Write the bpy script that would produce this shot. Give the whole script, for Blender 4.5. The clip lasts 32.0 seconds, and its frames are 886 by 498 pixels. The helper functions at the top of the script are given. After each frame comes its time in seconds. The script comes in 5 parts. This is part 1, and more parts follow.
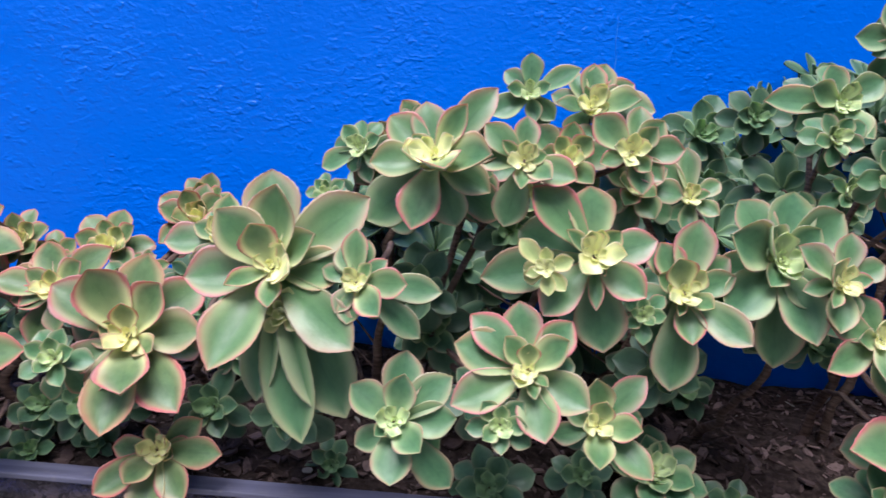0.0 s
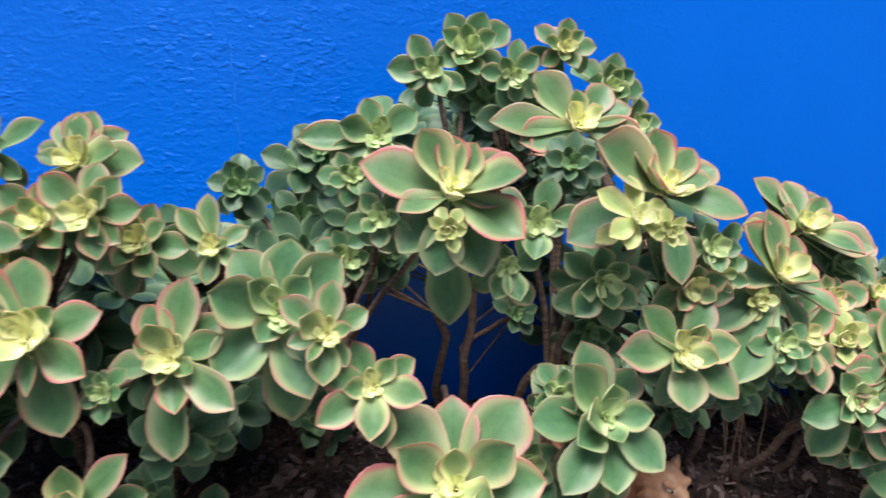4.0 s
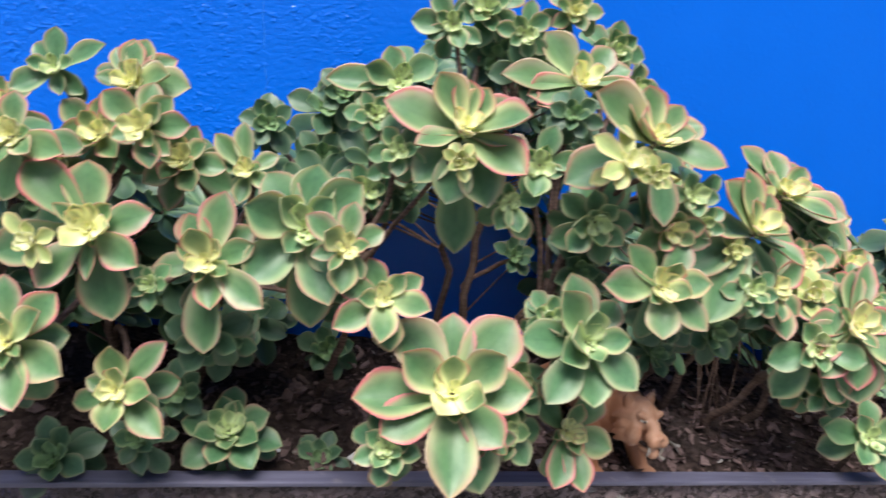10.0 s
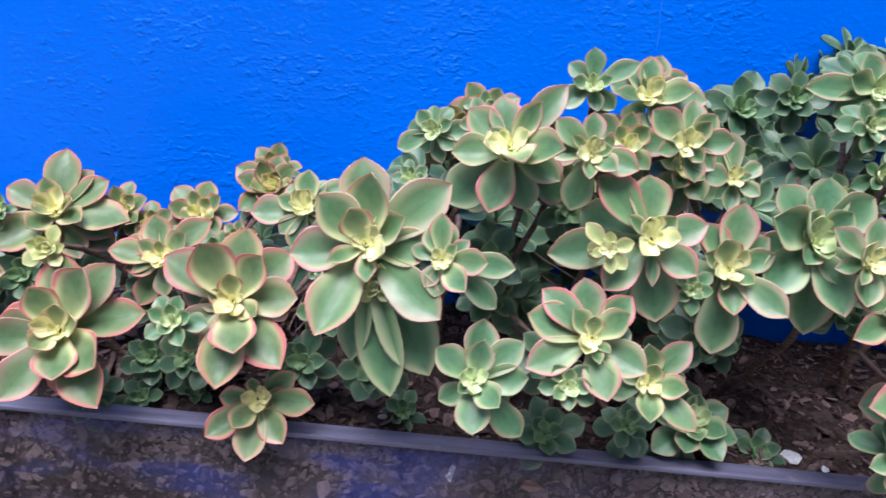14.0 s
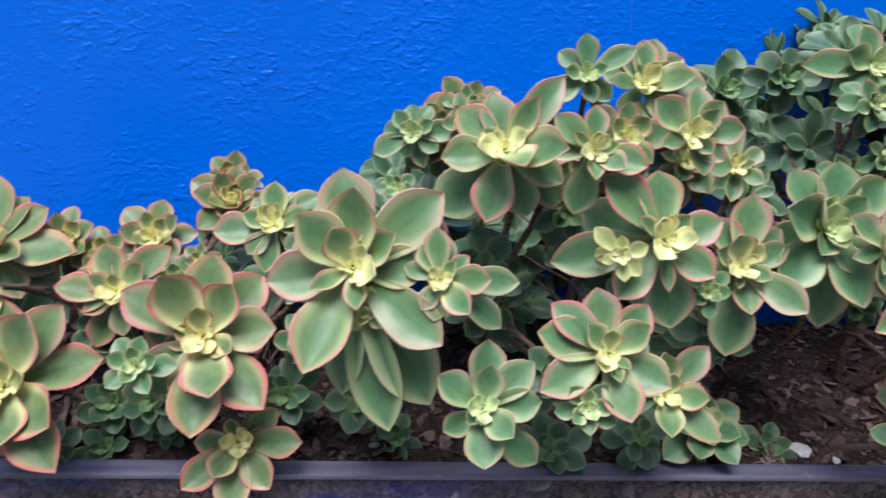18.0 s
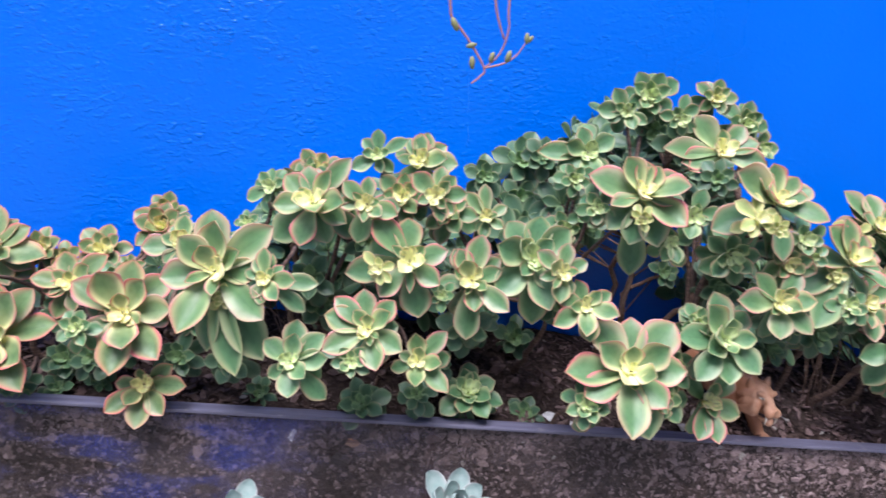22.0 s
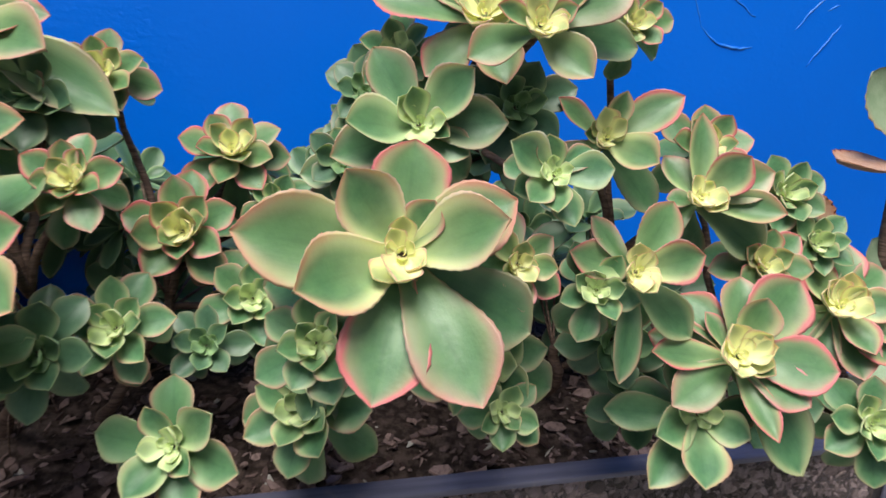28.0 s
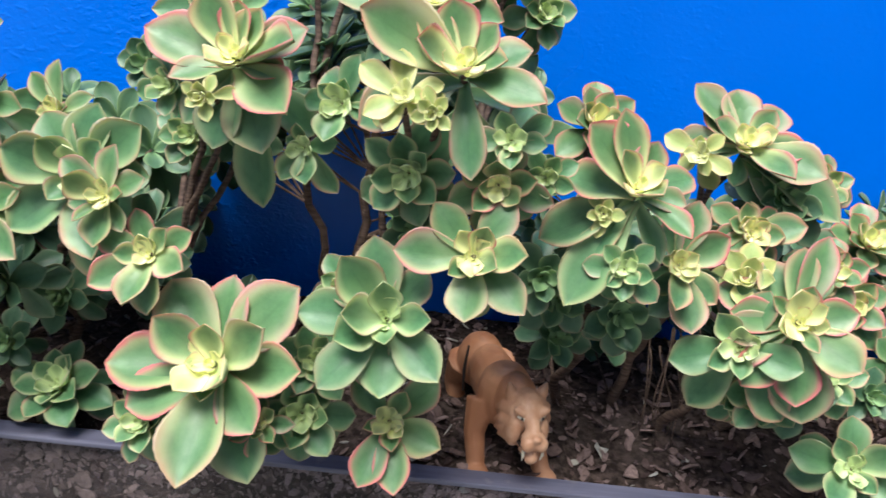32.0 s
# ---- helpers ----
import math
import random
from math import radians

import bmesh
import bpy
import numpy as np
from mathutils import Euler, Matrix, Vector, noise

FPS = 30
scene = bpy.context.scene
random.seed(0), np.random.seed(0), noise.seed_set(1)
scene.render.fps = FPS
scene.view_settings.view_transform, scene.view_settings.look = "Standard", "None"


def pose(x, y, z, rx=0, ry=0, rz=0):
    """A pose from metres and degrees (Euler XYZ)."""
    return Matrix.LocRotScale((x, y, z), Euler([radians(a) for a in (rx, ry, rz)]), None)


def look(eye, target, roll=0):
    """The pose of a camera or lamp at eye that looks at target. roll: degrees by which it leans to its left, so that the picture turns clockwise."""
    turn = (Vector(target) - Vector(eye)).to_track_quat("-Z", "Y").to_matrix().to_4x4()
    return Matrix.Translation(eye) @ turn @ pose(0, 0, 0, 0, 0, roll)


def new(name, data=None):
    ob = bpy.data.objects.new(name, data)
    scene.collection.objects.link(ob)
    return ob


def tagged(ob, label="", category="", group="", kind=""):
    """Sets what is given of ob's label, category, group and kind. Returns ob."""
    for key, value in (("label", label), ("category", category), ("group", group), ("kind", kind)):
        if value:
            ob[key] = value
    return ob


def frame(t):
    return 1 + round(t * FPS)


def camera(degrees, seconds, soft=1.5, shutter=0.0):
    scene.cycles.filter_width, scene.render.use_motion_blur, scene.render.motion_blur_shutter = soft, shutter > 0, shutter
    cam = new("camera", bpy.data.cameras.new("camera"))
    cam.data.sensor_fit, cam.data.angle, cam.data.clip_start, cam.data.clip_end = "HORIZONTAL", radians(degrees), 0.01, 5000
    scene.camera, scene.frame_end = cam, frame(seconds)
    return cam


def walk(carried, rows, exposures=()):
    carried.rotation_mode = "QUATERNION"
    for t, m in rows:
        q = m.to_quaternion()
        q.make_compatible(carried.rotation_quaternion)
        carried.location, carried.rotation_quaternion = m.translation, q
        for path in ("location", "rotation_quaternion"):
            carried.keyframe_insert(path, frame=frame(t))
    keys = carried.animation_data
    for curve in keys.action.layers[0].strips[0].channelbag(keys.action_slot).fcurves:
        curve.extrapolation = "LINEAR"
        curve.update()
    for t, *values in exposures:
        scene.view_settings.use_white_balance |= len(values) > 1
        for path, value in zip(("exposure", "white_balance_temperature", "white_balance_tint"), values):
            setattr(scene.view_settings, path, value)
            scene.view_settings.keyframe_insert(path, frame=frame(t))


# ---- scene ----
cam = camera(63.5, 32.0, shutter=0.45)
PATH = [
    (0, (-0.039, -0.533, 0.334), (0.093, 1.42, -0.077), 7.1),
    (0.5, (-0.005, -0.532, 0.343), (0.143, 1.421, -0.061), 6.9),
    (1, (0.014, -0.535, 0.364), (0.211, 1.406, -0.076), 6.6),
    (1.5, (0.064, -0.559, 0.389), (0.313, 1.371, -0.076), 7.0),
    (2, (0.106, -0.567, 0.415), (0.425, 1.346, -0.073), 6.9),
    (2.5, (0.124, -0.573, 0.424), (0.474, 1.333, -0.069), 5.7),
    (4.5, (0.29, -0.514, 0.394), (0.873, 1.365, 0.036), 5.4),
    (5, (0.338, -0.505, 0.393), (0.992, 1.347, 0.016), 6.2),
    (5.5, (0.375, -0.496, 0.391), (1.051, 1.341, -0.018), 5.7),
    (6, (0.421, -0.499, 0.402), (1.107, 1.33, -0.031), 3.2),
    (6.5, (0.473, -0.511, 0.406), (1.142, 1.312, -0.071), 1.6),
    (7, (0.515, -0.53, 0.402), (1.198, 1.29, -0.07), 2.9),
    (7.5, (0.514, -0.579, 0.404), (1.164, 1.247, -0.089), 3.3),
    (8, (0.44, -0.624, 0.4), (1.023, 1.23, -0.072), 4.6),
    (8.5, (0.345, -0.646, 0.4), (0.825, 1.243, -0.048), 6.4),
    (9, (0.309, -0.637, 0.393), (0.798, 1.249, -0.058), 6.8),
    (9.5, (0.28, -0.628, 0.4), (0.76, 1.264, -0.034), 6.5),
    (10, (0.217, -0.598, 0.375), (0.723, 1.285, -0.069), 8.2),
    (10.5, (0.148, -0.58, 0.364), (0.515, 1.343, -0.047), 9.6),
    (11, (0.123, -0.581, 0.361), (0.436, 1.346, -0.076), 8.6),
    (11.5, (0.106, -0.583, 0.359), (0.397, 1.343, -0.094), 8.0),
    (12, (0.065, -0.604, 0.369), (0.245, 1.33, -0.109), 6.6),
    (12.5, (0.048, -0.635, 0.378), (0.129, 1.294, -0.145), 7.4),
    (13, (0.027, -0.618, 0.405), (0.082, 1.296, -0.173), 6.0),
    (13.5, (-0.049, -0.609, 0.387), (-0.009, 1.308, -0.183), 8.8),
    (14, (-0.098, -0.588, 0.375), (0.026, 1.322, -0.207), 7.5),
    (14.5, (-0.151, -0.597, 0.366), (-0.087, 1.309, -0.235), 6.5),
    (16.5, (-0.273, -0.47, 0.315), (-0.134, 1.424, -0.313), 6.3),
    (17, (-0.221, -0.484, 0.342), (-0.042, 1.419, -0.248), 6.2),
    (17.5, (-0.164, -0.527, 0.357), (0.054, 1.371, -0.236), 6.7),
    (18, (-0.128, -0.525, 0.376), (0.136, 1.363, -0.228), 5.1),
    (18.5, (-0.056, -0.522, 0.384), (0.294, 1.362, -0.187), 5.2),
    (19, (0.023, -0.518, 0.401), (0.413, 1.364, -0.154), 4.7),
    (19.5, (0.056, -0.521, 0.408), (0.475, 1.35, -0.159), 4.3),
    (20, (0.075, -0.534, 0.412), (0.527, 1.329, -0.16), 4.2),
    (20.5, (0.038, -0.594, 0.422), (0.496, 1.261, -0.169), 5.3),
    (21, (-0.029, -0.685, 0.434), (0.309, 1.21, -0.111), 6.2),
    (21.5, (-0.017, -0.814, 0.459), (0.148, 1.111, -0.06), 7.1),
    (22, (0.028, -0.851, 0.472), (0.288, 1.064, -0.042), 7.2),
    (22.5, (0.068, -0.858, 0.474), (0.406, 1.042, -0.051), 6.5),
    (23, (0.184, -0.825, 0.463), (0.598, 1.071, -0.021), 6.1),
    (23.5, (0.271, -0.818, 0.451), (0.656, 1.069, -0.088), 5.1),
    (24, (0.43, -0.789, 0.462), (0.903, 1.078, -0.075), 4.8),
    (24.5, (0.576, -0.739, 0.465), (1.103, 1.119, -0.053), 4.1),
    (25, (0.642, -0.733, 0.446), (1.091, 1.135, -0.108), 4.9),
    (25.5, (0.693, -0.757, 0.439), (1.036, 1.126, -0.141), 5.5),
    (26, (0.783, -0.686, 0.413), (1.205, 1.183, -0.161), 6.4),
    (26.5, (0.844, -0.644, 0.386), (1.283, 1.209, -0.227), 5.8),
    (28.5, (0.965, -0.394, 0.303), (1.506, 1.452, -0.244), 3.4),
    (29, (0.926, -0.427, 0.302), (1.388, 1.423, -0.301), 5.0),
    (29.5, (0.861, -0.458, 0.314), (1.231, 1.404, -0.313), 4.5),
    (30, (0.772, -0.464, 0.321), (1.021, 1.42, -0.303), 5.5),
    (30.5, (0.703, -0.476, 0.33), (0.855, 1.422, -0.281), 5.4),
    (31, (0.607, -0.504, 0.354), (0.703, 1.403, -0.239), 5.6),
    (31.5, (0.554, -0.529, 0.377), (0.628, 1.381, -0.212), 6.5),
    (32, (0.526, -0.535, 0.385), (0.554, 1.369, -0.225), 6.6),
]
EXPOSURES = (
    (0.0, 0.02, 5750, 17), (1.0, 0.10, 5850, 15), (2.5, 0.09, 6000, 13), (5.0, 0.10, 6350, 5), (6.0, 0.10, 6350, 8), (7.0, 0.06, 6300, 10), (9.0, 0.20, 6250, 12), (12.0, 0.24, 6250, 11),
    (14.0, 0.18, 5650, 22), (16.5, 0.06, 5850, 21), (18.0, -0.06, 5900, 15), (19.0, 0.04, 6150, 2), (20.0, 0.26, 6500, 11), (21.0, 0.14, 6100, 12), (22.0, 0.36, 5900, 20), (23.0, 0.24, 5700, 29),
    (24.0, 0.24, 5800, 24), (25.0, 0.34, 6100, 18), (26.0, 0.20, 6050, 23), (28.5, -0.06, 6450, 4), (29.0, 0.10, 6450, 4), (30.0, 0.36, 6250, 7), (32.0, 0.32, 6150, 4),
)
walk(cam, [(t, look(eye, target, roll)) for t, eye, target, roll in PATH], EXPOSURES)

# ---- light ----
SUN_EL, SUN_AZ = 66.0, 205.0        # degrees; azimuth from +y towards +x
world = bpy.data.worlds.new("sky_world")
scene.world = world
world.use_nodes = True
wn, wl = world.node_tree.nodes, world.node_tree.links
sky = wn.new("ShaderNodeTexSky")
sky.sky_type, sky.sun_disc = "NISHITA", False
sky.sun_elevation, sky.sun_rotation = radians(SUN_EL), radians(SUN_AZ)
sky.air_density, sky.dust_density = 1.0, 3.0
wn["Background"].inputs["Strength"].default_value = 0.10
wl.new(sky.outputs[0], wn["Background"].inputs["Color"])
sun = new("sun", bpy.data.lights.new("sun", "SUN"))
sun.data.energy, sun.data.angle, sun.data.color = 4.7, radians(36), (1.0, 0.95, 0.88)
a, e = radians(SUN_AZ), radians(SUN_EL)
sun.matrix_world = look(Vector((math.sin(a) * math.cos(e), math.cos(a) * math.cos(e), math.sin(e))) * 5, (0, 0, 0))
scene.view_settings.exposure = 0.20


# ---- materials ----
class Mat:
    """A node material under construction."""

    def __init__(self, name, rough=0.5, metal=0.0, spec=0.5):
        self.m = bpy.data.materials.new(name)
        self.m.use_nodes = True
        self.n, self.l = self.m.node_tree.nodes, self.m.node_tree.links
        self.b = self.n["Principled BSDF"]
        self.b.inputs["Roughness"].default_value = rough
        self.b.inputs["Metallic"].default_value = metal
        self.b.inputs["Specular IOR Level"].default_value = spec

    def put(self, node, key, value):
        if isinstance(value, bpy.types.NodeSocket):
            self.l.new(value, node.inputs[key])
        else:
            node.inputs[key].default_value = value

    def coord(self, which="Object"):
        return self.n.new("ShaderNodeTexCoord").outputs[which]

    def place(self):
        return self.n.new("ShaderNodeNewGeometry").outputs["Position"]

    def island(self):
        return self.n.new("ShaderNodeNewGeometry").outputs["Random Per Island"]

    def rand(self):
        return self.n.new("ShaderNodeObjectInfo").outputs["Random"]

    def scaled(self, vec, sx, sy, sz):
        mp = self.n.new("ShaderNodeMapping")
        self.l.new(vec, mp.inputs["Vector"])
        mp.inputs["Scale"].default_value = (sx, sy, sz)
        return mp.outputs[0]

    def noise(self, vec, scale, detail=3.0, rough=0.55):
        nz = self.n.new("ShaderNodeTexNoise")
        self.l.new(vec, nz.inputs["Vector"])
        nz.inputs["Scale"].default_value, nz.inputs["Detail"].default_value, nz.inputs["Roughness"].default_value = scale, detail, rough
        return nz.outputs["Fac"]

    def attr(self, name):
        at = self.n.new("ShaderNodeAttribute")
        at.attribute_name = name
        return at.outputs["Fac"]

    def math(self, op, x, y=0.0, z=0.0):
        nd = self.n.new("ShaderNodeMath")
        nd.operation = op
        for k, v in enumerate((x, y, z)):
            self.put(nd, k, v)
        return nd.outputs[0]

    def ramp(self, x, lo, hi, to_lo=0.0, to_hi=1.0):
        nd = self.n.new("ShaderNodeMapRange")
        nd.interpolation_type = "SMOOTHSTEP"
        for k, v in zip(("Value", "From Min", "From Max", "To Min", "To Max"), (x, lo, hi, to_lo, to_hi)):
            self.put(nd, k, v)
        return nd.outputs[0]

    def mix(self, fac, x, y, how="MIX"):
        nd = self.n.new("ShaderNodeMix")
        nd.data_type, nd.blend_type = "RGBA", how
        self.put(nd, "Factor", fac)
        for key, v in (("A", x), ("B", y)):
            sock = [s for s in nd.inputs if s.name == key and s.type == "RGBA"][0]
            if isinstance(v, bpy.types.NodeSocket):
                self.l.new(v, sock)
            else:
                sock.default_value = (*v, 1.0)
        return [s for s in nd.outputs if s.type == "RGBA"][0]

    def bump(self, height, strength, distance=0.002):
        nd = self.n.new("ShaderNodeBump")
        nd.inputs["Strength"].default_value, nd.inputs["Distance"].default_value = strength, distance
        self.l.new(height, nd.inputs["Height"])
        self.l.new(nd.outputs[0], self.b.inputs["Normal"])

    def done(self, color, rough=None):
        self.put(self.b, "Base Color", color if isinstance(color, bpy.types.NodeSocket) else (*color, 1.0))
        if rough is not None:
            self.put(self.b, "Roughness", rough)
        return self.m


def leaf_material(name, green, deep, heart, rim, rim_amount, heart_amount):
    """Fleshy variegated leaf: green blade, pale heart leaves and margins, coloured rim."""
    m = Mat(name, 0.40, 0.0, 0.36)
    along, edge, age, own = m.attr("along"), m.attr("edge"), m.attr("age"), m.rand()
    spot = m.noise(m.coord(), 5.0, 4.0)
    fine = m.noise(m.coord(), 28.0, 3.0)
    col = m.mix(m.ramp(spot, 0.3, 0.7), green, deep)
    col = m.mix(m.math("MULTIPLY", own, 0.35), col, (green[0] * 1.35, green[1] * 1.12, green[2] * 0.9))
    streak = m.noise(m.scaled(m.coord(), 40, 3, 1), 1.0, 2.0)
    col = m.mix(m.ramp(streak, 0.45, 0.8, 0.0, 0.18), col, (green[0] * 1.4, green[1] * 1.25, green[2] * 1.1))
    mid = m.math("MULTIPLY", m.ramp(edge, 0.0, 0.6, 1.0, 0.0), m.ramp(along, 0.2, 0.9, 1.0, 0.25))
    col = m.mix(m.math("MULTIPLY", mid, 0.70), col, (deep[0] * 0.70, deep[1] * 0.80, deep[2] * 0.70))
    col = m.mix(m.ramp(edge, 0.42, 0.94, 0.0, 0.46), col, (green[0] * 2.0, green[1] * 1.48, green[2] * 1.50))
    rib = m.math("MULTIPLY", m.ramp(edge, 0.0, 0.10, 1.0, 0.0), m.ramp(along, 0.35, 0.95, 0.8, 0.2))
    col = m.mix(m.math("MULTIPLY", rib, 0.5), col, (deep[0] * 0.6, deep[1] * 0.65, deep[2] * 0.6))
    # pale margins, stronger on the young leaves and towards the base
    young = m.math("SUBTRACT", 1.0, age)
    margin = m.math("MULTIPLY", m.ramp(edge, 0.48, 0.94), m.math("ADD", m.math("MULTIPLY", young, 0.95), 0.03))
    base = m.math("MULTIPLY", m.ramp(along, 0.05, 0.75, 1.0, 0.0), m.math("ADD", m.math("MULTIPLY", young, 0.48), 0.03))
    inner = m.math("MULTIPLY", m.ramp(age, 0.02, 0.42, 1.0, 0.0), m.math("MAXIMUM", m.ramp(edge, 0.15, 0.80, 0.50, 1.0), m.ramp(age, 0.03, 0.14, 0.95, 0.0)))
    pale = m.math("MULTIPLY", m.math("MINIMUM", m.math("ADD", m.math("ADD", margin, base), inner), 1.0), heart_amount)
    col = m.mix(pale, col, heart)
    # rim
    wob = m.math("ADD", edge, m.math("MULTIPLY", m.math("SUBTRACT", spot, 0.5), 0.22))
    wide = m.math("ADD", m.ramp(along, 0.25, 0.90, 0.97, 0.80), m.math("MULTIPLY", own, 0.06))
    rimf = m.math("MULTIPLY", m.ramp(m.math("SUBTRACT", wob, wide), -0.16, 0.15), m.ramp(m.noise(m.coord(), 3.2, 2.0), 0.34, 0.56, 0.55, 1.0))
    old = m.math("MULTIPLY", m.ramp(age, 0.05, 0.5, 0.35, 1.0), m.math("ADD", 0.30, m.math("MULTIPLY", m.ramp(m.math("FRACT", m.math("MULTIPLY", own, 7.3)), 0.2, 0.9), 0.75)))
    col = m.mix(m.math("MINIMUM", m.math("MULTIPLY", m.math("MULTIPLY", rimf, old), rim_amount), 1.0), col, rim)
    blush = m.math("MULTIPLY", m.math("MULTIPLY", m.ramp(edge, 0.3, 1.0), m.ramp(along, 0.45, 1.0)), 0.17 * rim_amount * rim_amount)
    col = m.mix(blush, col, rim)
    # waxy pinkish bloom in patches on the grown leaves
    patch = m.math("MULTIPLY", m.ramp(m.noise(m.coord(), 1.7, 2.0), 0.42, 0.66), m.ramp(m.math("FRACT", m.math("MULTIPLY", own, 3.7)), 0.15, 0.85))
    bloom = m.math("MULTIPLY", m.math("MULTIPLY", patch, m.ramp(edge, 0.12, 0.85)), m.ramp(age, 0.3, 0.7, 0.0, 0.34 * min(rim_amount, 1.3)))
    col = m.mix(bloom, col, (0.52, 0.42, 0.36))
    # red keel on the underside
    col = m.mix(m.math("MULTIPLY", m.math("MULTIPLY", m.ramp(m.attr("keel"), 0.45, 0.95), m.ramp(along, 0.3, 0.8)), min(0.8, 0.65 * rim_amount)), col, rim)
    # specks of dust and old scars
    col = m.mix(m.ramp(fine, 0.70, 0.78, 0.0, 0.35), col, (0.34, 0.36, 0.27))
    m.bump(m.math("ADD", fine, m.math("MULTIPLY", streak, 0.3)), 0.04, 0.02)
    m.b.inputs["Subsurface Weight"].default_value = 0.22
    m.b.inputs["Subsurface Scale"].default_value = 0.002
    m.b.inputs["Subsurface Radius"].default_value = (1.0, 1.0, 0.5)
    return m.done(col, m.ramp(spot, 0.3, 0.7, 0.32, 0.48))


LEAF = {
    "V": leaf_material("leaf_variegated", (0.130, 0.266, 0.118), (0.074, 0.182, 0.080), (0.97, 0.98, 0.50), (0.60, 0.165, 0.170), 1.25, 1.0),
    "R": leaf_material("leaf_red_edged", (0.132, 0.266, 0.120), (0.076, 0.184, 0.082), (0.97, 0.98, 0.50), (0.62, 0.155, 0.165), 1.6, 1.0),
    "B": leaf_material("leaf_blushed", (0.150, 0.250, 0.108), (0.080, 0.164, 0.068), (0.97, 0.96, 0.46), (0.56, 0.160, 0.145), 1.75, 1.15),
    "Y": leaf_material("leaf_pale", (0.480, 0.560, 0.230), (0.380, 0.480, 0.190), (0.95, 0.96, 0.55), (0.66, 0.30, 0.22), 0.5, 1.0),
    "G": leaf_material("leaf_green", (0.112, 0.250, 0.120), (0.066, 0.170, 0.084), (0.76, 0.88, 0.46), (0.58, 0.20, 0.17), 0.65, 0.95),
    # darker copy of the green: shade deep in the shrubs put into its colour
    "D": leaf_material("leaf_shaded_green", (0.080, 0.168, 0.098), (0.054, 0.124, 0.076), (0.34, 0.52, 0.25), (0.46, 0.22, 0.17), 0.3, 0.8),
}

m = Mat("blue_wall_paint", 0.30, 0.0, 0.55)
w = m.place()
stroke = m.noise(m.scaled(w, 125, 1, 190), 1.0, 2.0, 0.5)
grain = m.noise(w, 420.0, 2.0, 0.5)
lump = m.ramp(m.noise(m.scaled(w, 90, 1, 125), 1.0, 1.5), 0.52, 0.74)
patch = m.noise(w, 2.2, 3.0)
col = m.mix(m.ramp(patch, 0.3, 0.7), (0.0006, 0.160, 0.86), (0.0010, 0.178, 0.94))
wide = m.n.new("ShaderNodeSeparateXYZ")
m.l.new(w, wide.inputs[0])
rugged = m.ramp(m.math("ADD", wide.outputs["X"], m.noise(w, 5.0, 3.0)), 0.45, 1.45, 1.0, 0.14)
rugged = m.math("MULTIPLY", rugged, m.ramp(m.noise(w, 7.5, 3.0, 0.6), 0.36, 0.64, 0.38, 1.0))
m.bump(m.math("MULTIPLY", rugged, m.math("ADD", m.math("ADD", m.math("MULTIPLY", stroke, 0.42), m.math("MULTIPLY", grain, 0.08)), m.math("MULTIPLY", lump, 0.24))), 0.60, 0.0050)
BLUE = m.done(col, m.ramp(patch, 0.3, 0.7, 0.27, 0.34))

m = Mat("blue_ridge_paint", 0.35)
BLUE_RIDGE = m.done(m.mix(m.ramp(m.noise(m.place(), 90.0), 0.35, 0.65), (0.012, 0.17, 0.80), (0.06, 0.27, 0.88)))

m = Mat("brown_branch", 0.8)
w = m.place()
ring = m.noise(m.scaled(w, 60, 60, 420), 1.0, 3.0)
col = m.mix(m.ramp(ring, 0.35, 0.7), (0.075, 0.045, 0.034), (0.190, 0.120, 0.090))
col = m.mix(m.ramp(m.noise(w, 25.0), 0.5, 0.75, 0.0, 0.5), col, (0.22, 0.165, 0.13))
m.bump(ring, 0.6, 0.003)
BARK = m.done(col)

def shade_west(k, c, w):
    """Darkens the western half of the bed: shade under the shrubs put into the colour."""
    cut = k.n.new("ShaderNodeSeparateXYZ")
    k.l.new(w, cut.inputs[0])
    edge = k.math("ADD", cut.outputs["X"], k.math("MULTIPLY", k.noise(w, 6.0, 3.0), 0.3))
    shade_amount = k.ramp(edge, 0.42, 0.62, 0.55, 0.0)
    return k.mix(shade_amount, c, (0.022, 0.015, 0.012))


m = Mat("dark_soil", 0.95, 0.0, 0.2)
w = m.place()
col = m.mix(m.ramp(m.noise(w, 120.0, 5.0), 0.35, 0.7), (0.030, 0.020, 0.017), (0.135, 0.094, 0.082))
col = m.mix(m.ramp(m.noise(w, 14.0), 0.5, 0.75, 0.0, 0.5), col, (0.14, 0.106, 0.094))
# shrub shade on the western soil, mixed into its colour
col = shade_west(m, col, w)
m.bump(m.noise(w, 220.0, 5.0, 0.7), 0.9, 0.006)
SOIL = m.done(col)


def chip_material(name, dark, light):
    k = Mat(name, 0.85, 0.0, 0.3)
    isl, w = k.island(), k.place()
    c = k.mix(isl, dark, light)
    # the same painted shade on the western chips
    c = shade_west(k, c, w)
    c = k.mix(k.ramp(k.noise(w, 180.0, 4.0), 0.4, 0.75, 0.0, 0.6), c, (dark[0] * 0.6, dark[1] * 0.6, dark[2] * 0.6))
    k.bump(k.noise(k.scaled(w, 300, 300, 300), 1.0, 3.0), 0.5, 0.002)
    return k.done(c)


CHIP = chip_material("bark_chip", (0.055, 0.031, 0.028), (0.39, 0.270, 0.250))
PRESSED = chip_material("pressed_chip", (0.110, 0.072, 0.068), (0.60, 0.455, 0.440))
PALE = chip_material("pale_debris", (0.40, 0.36, 0.30), (0.62, 0.58, 0.54))

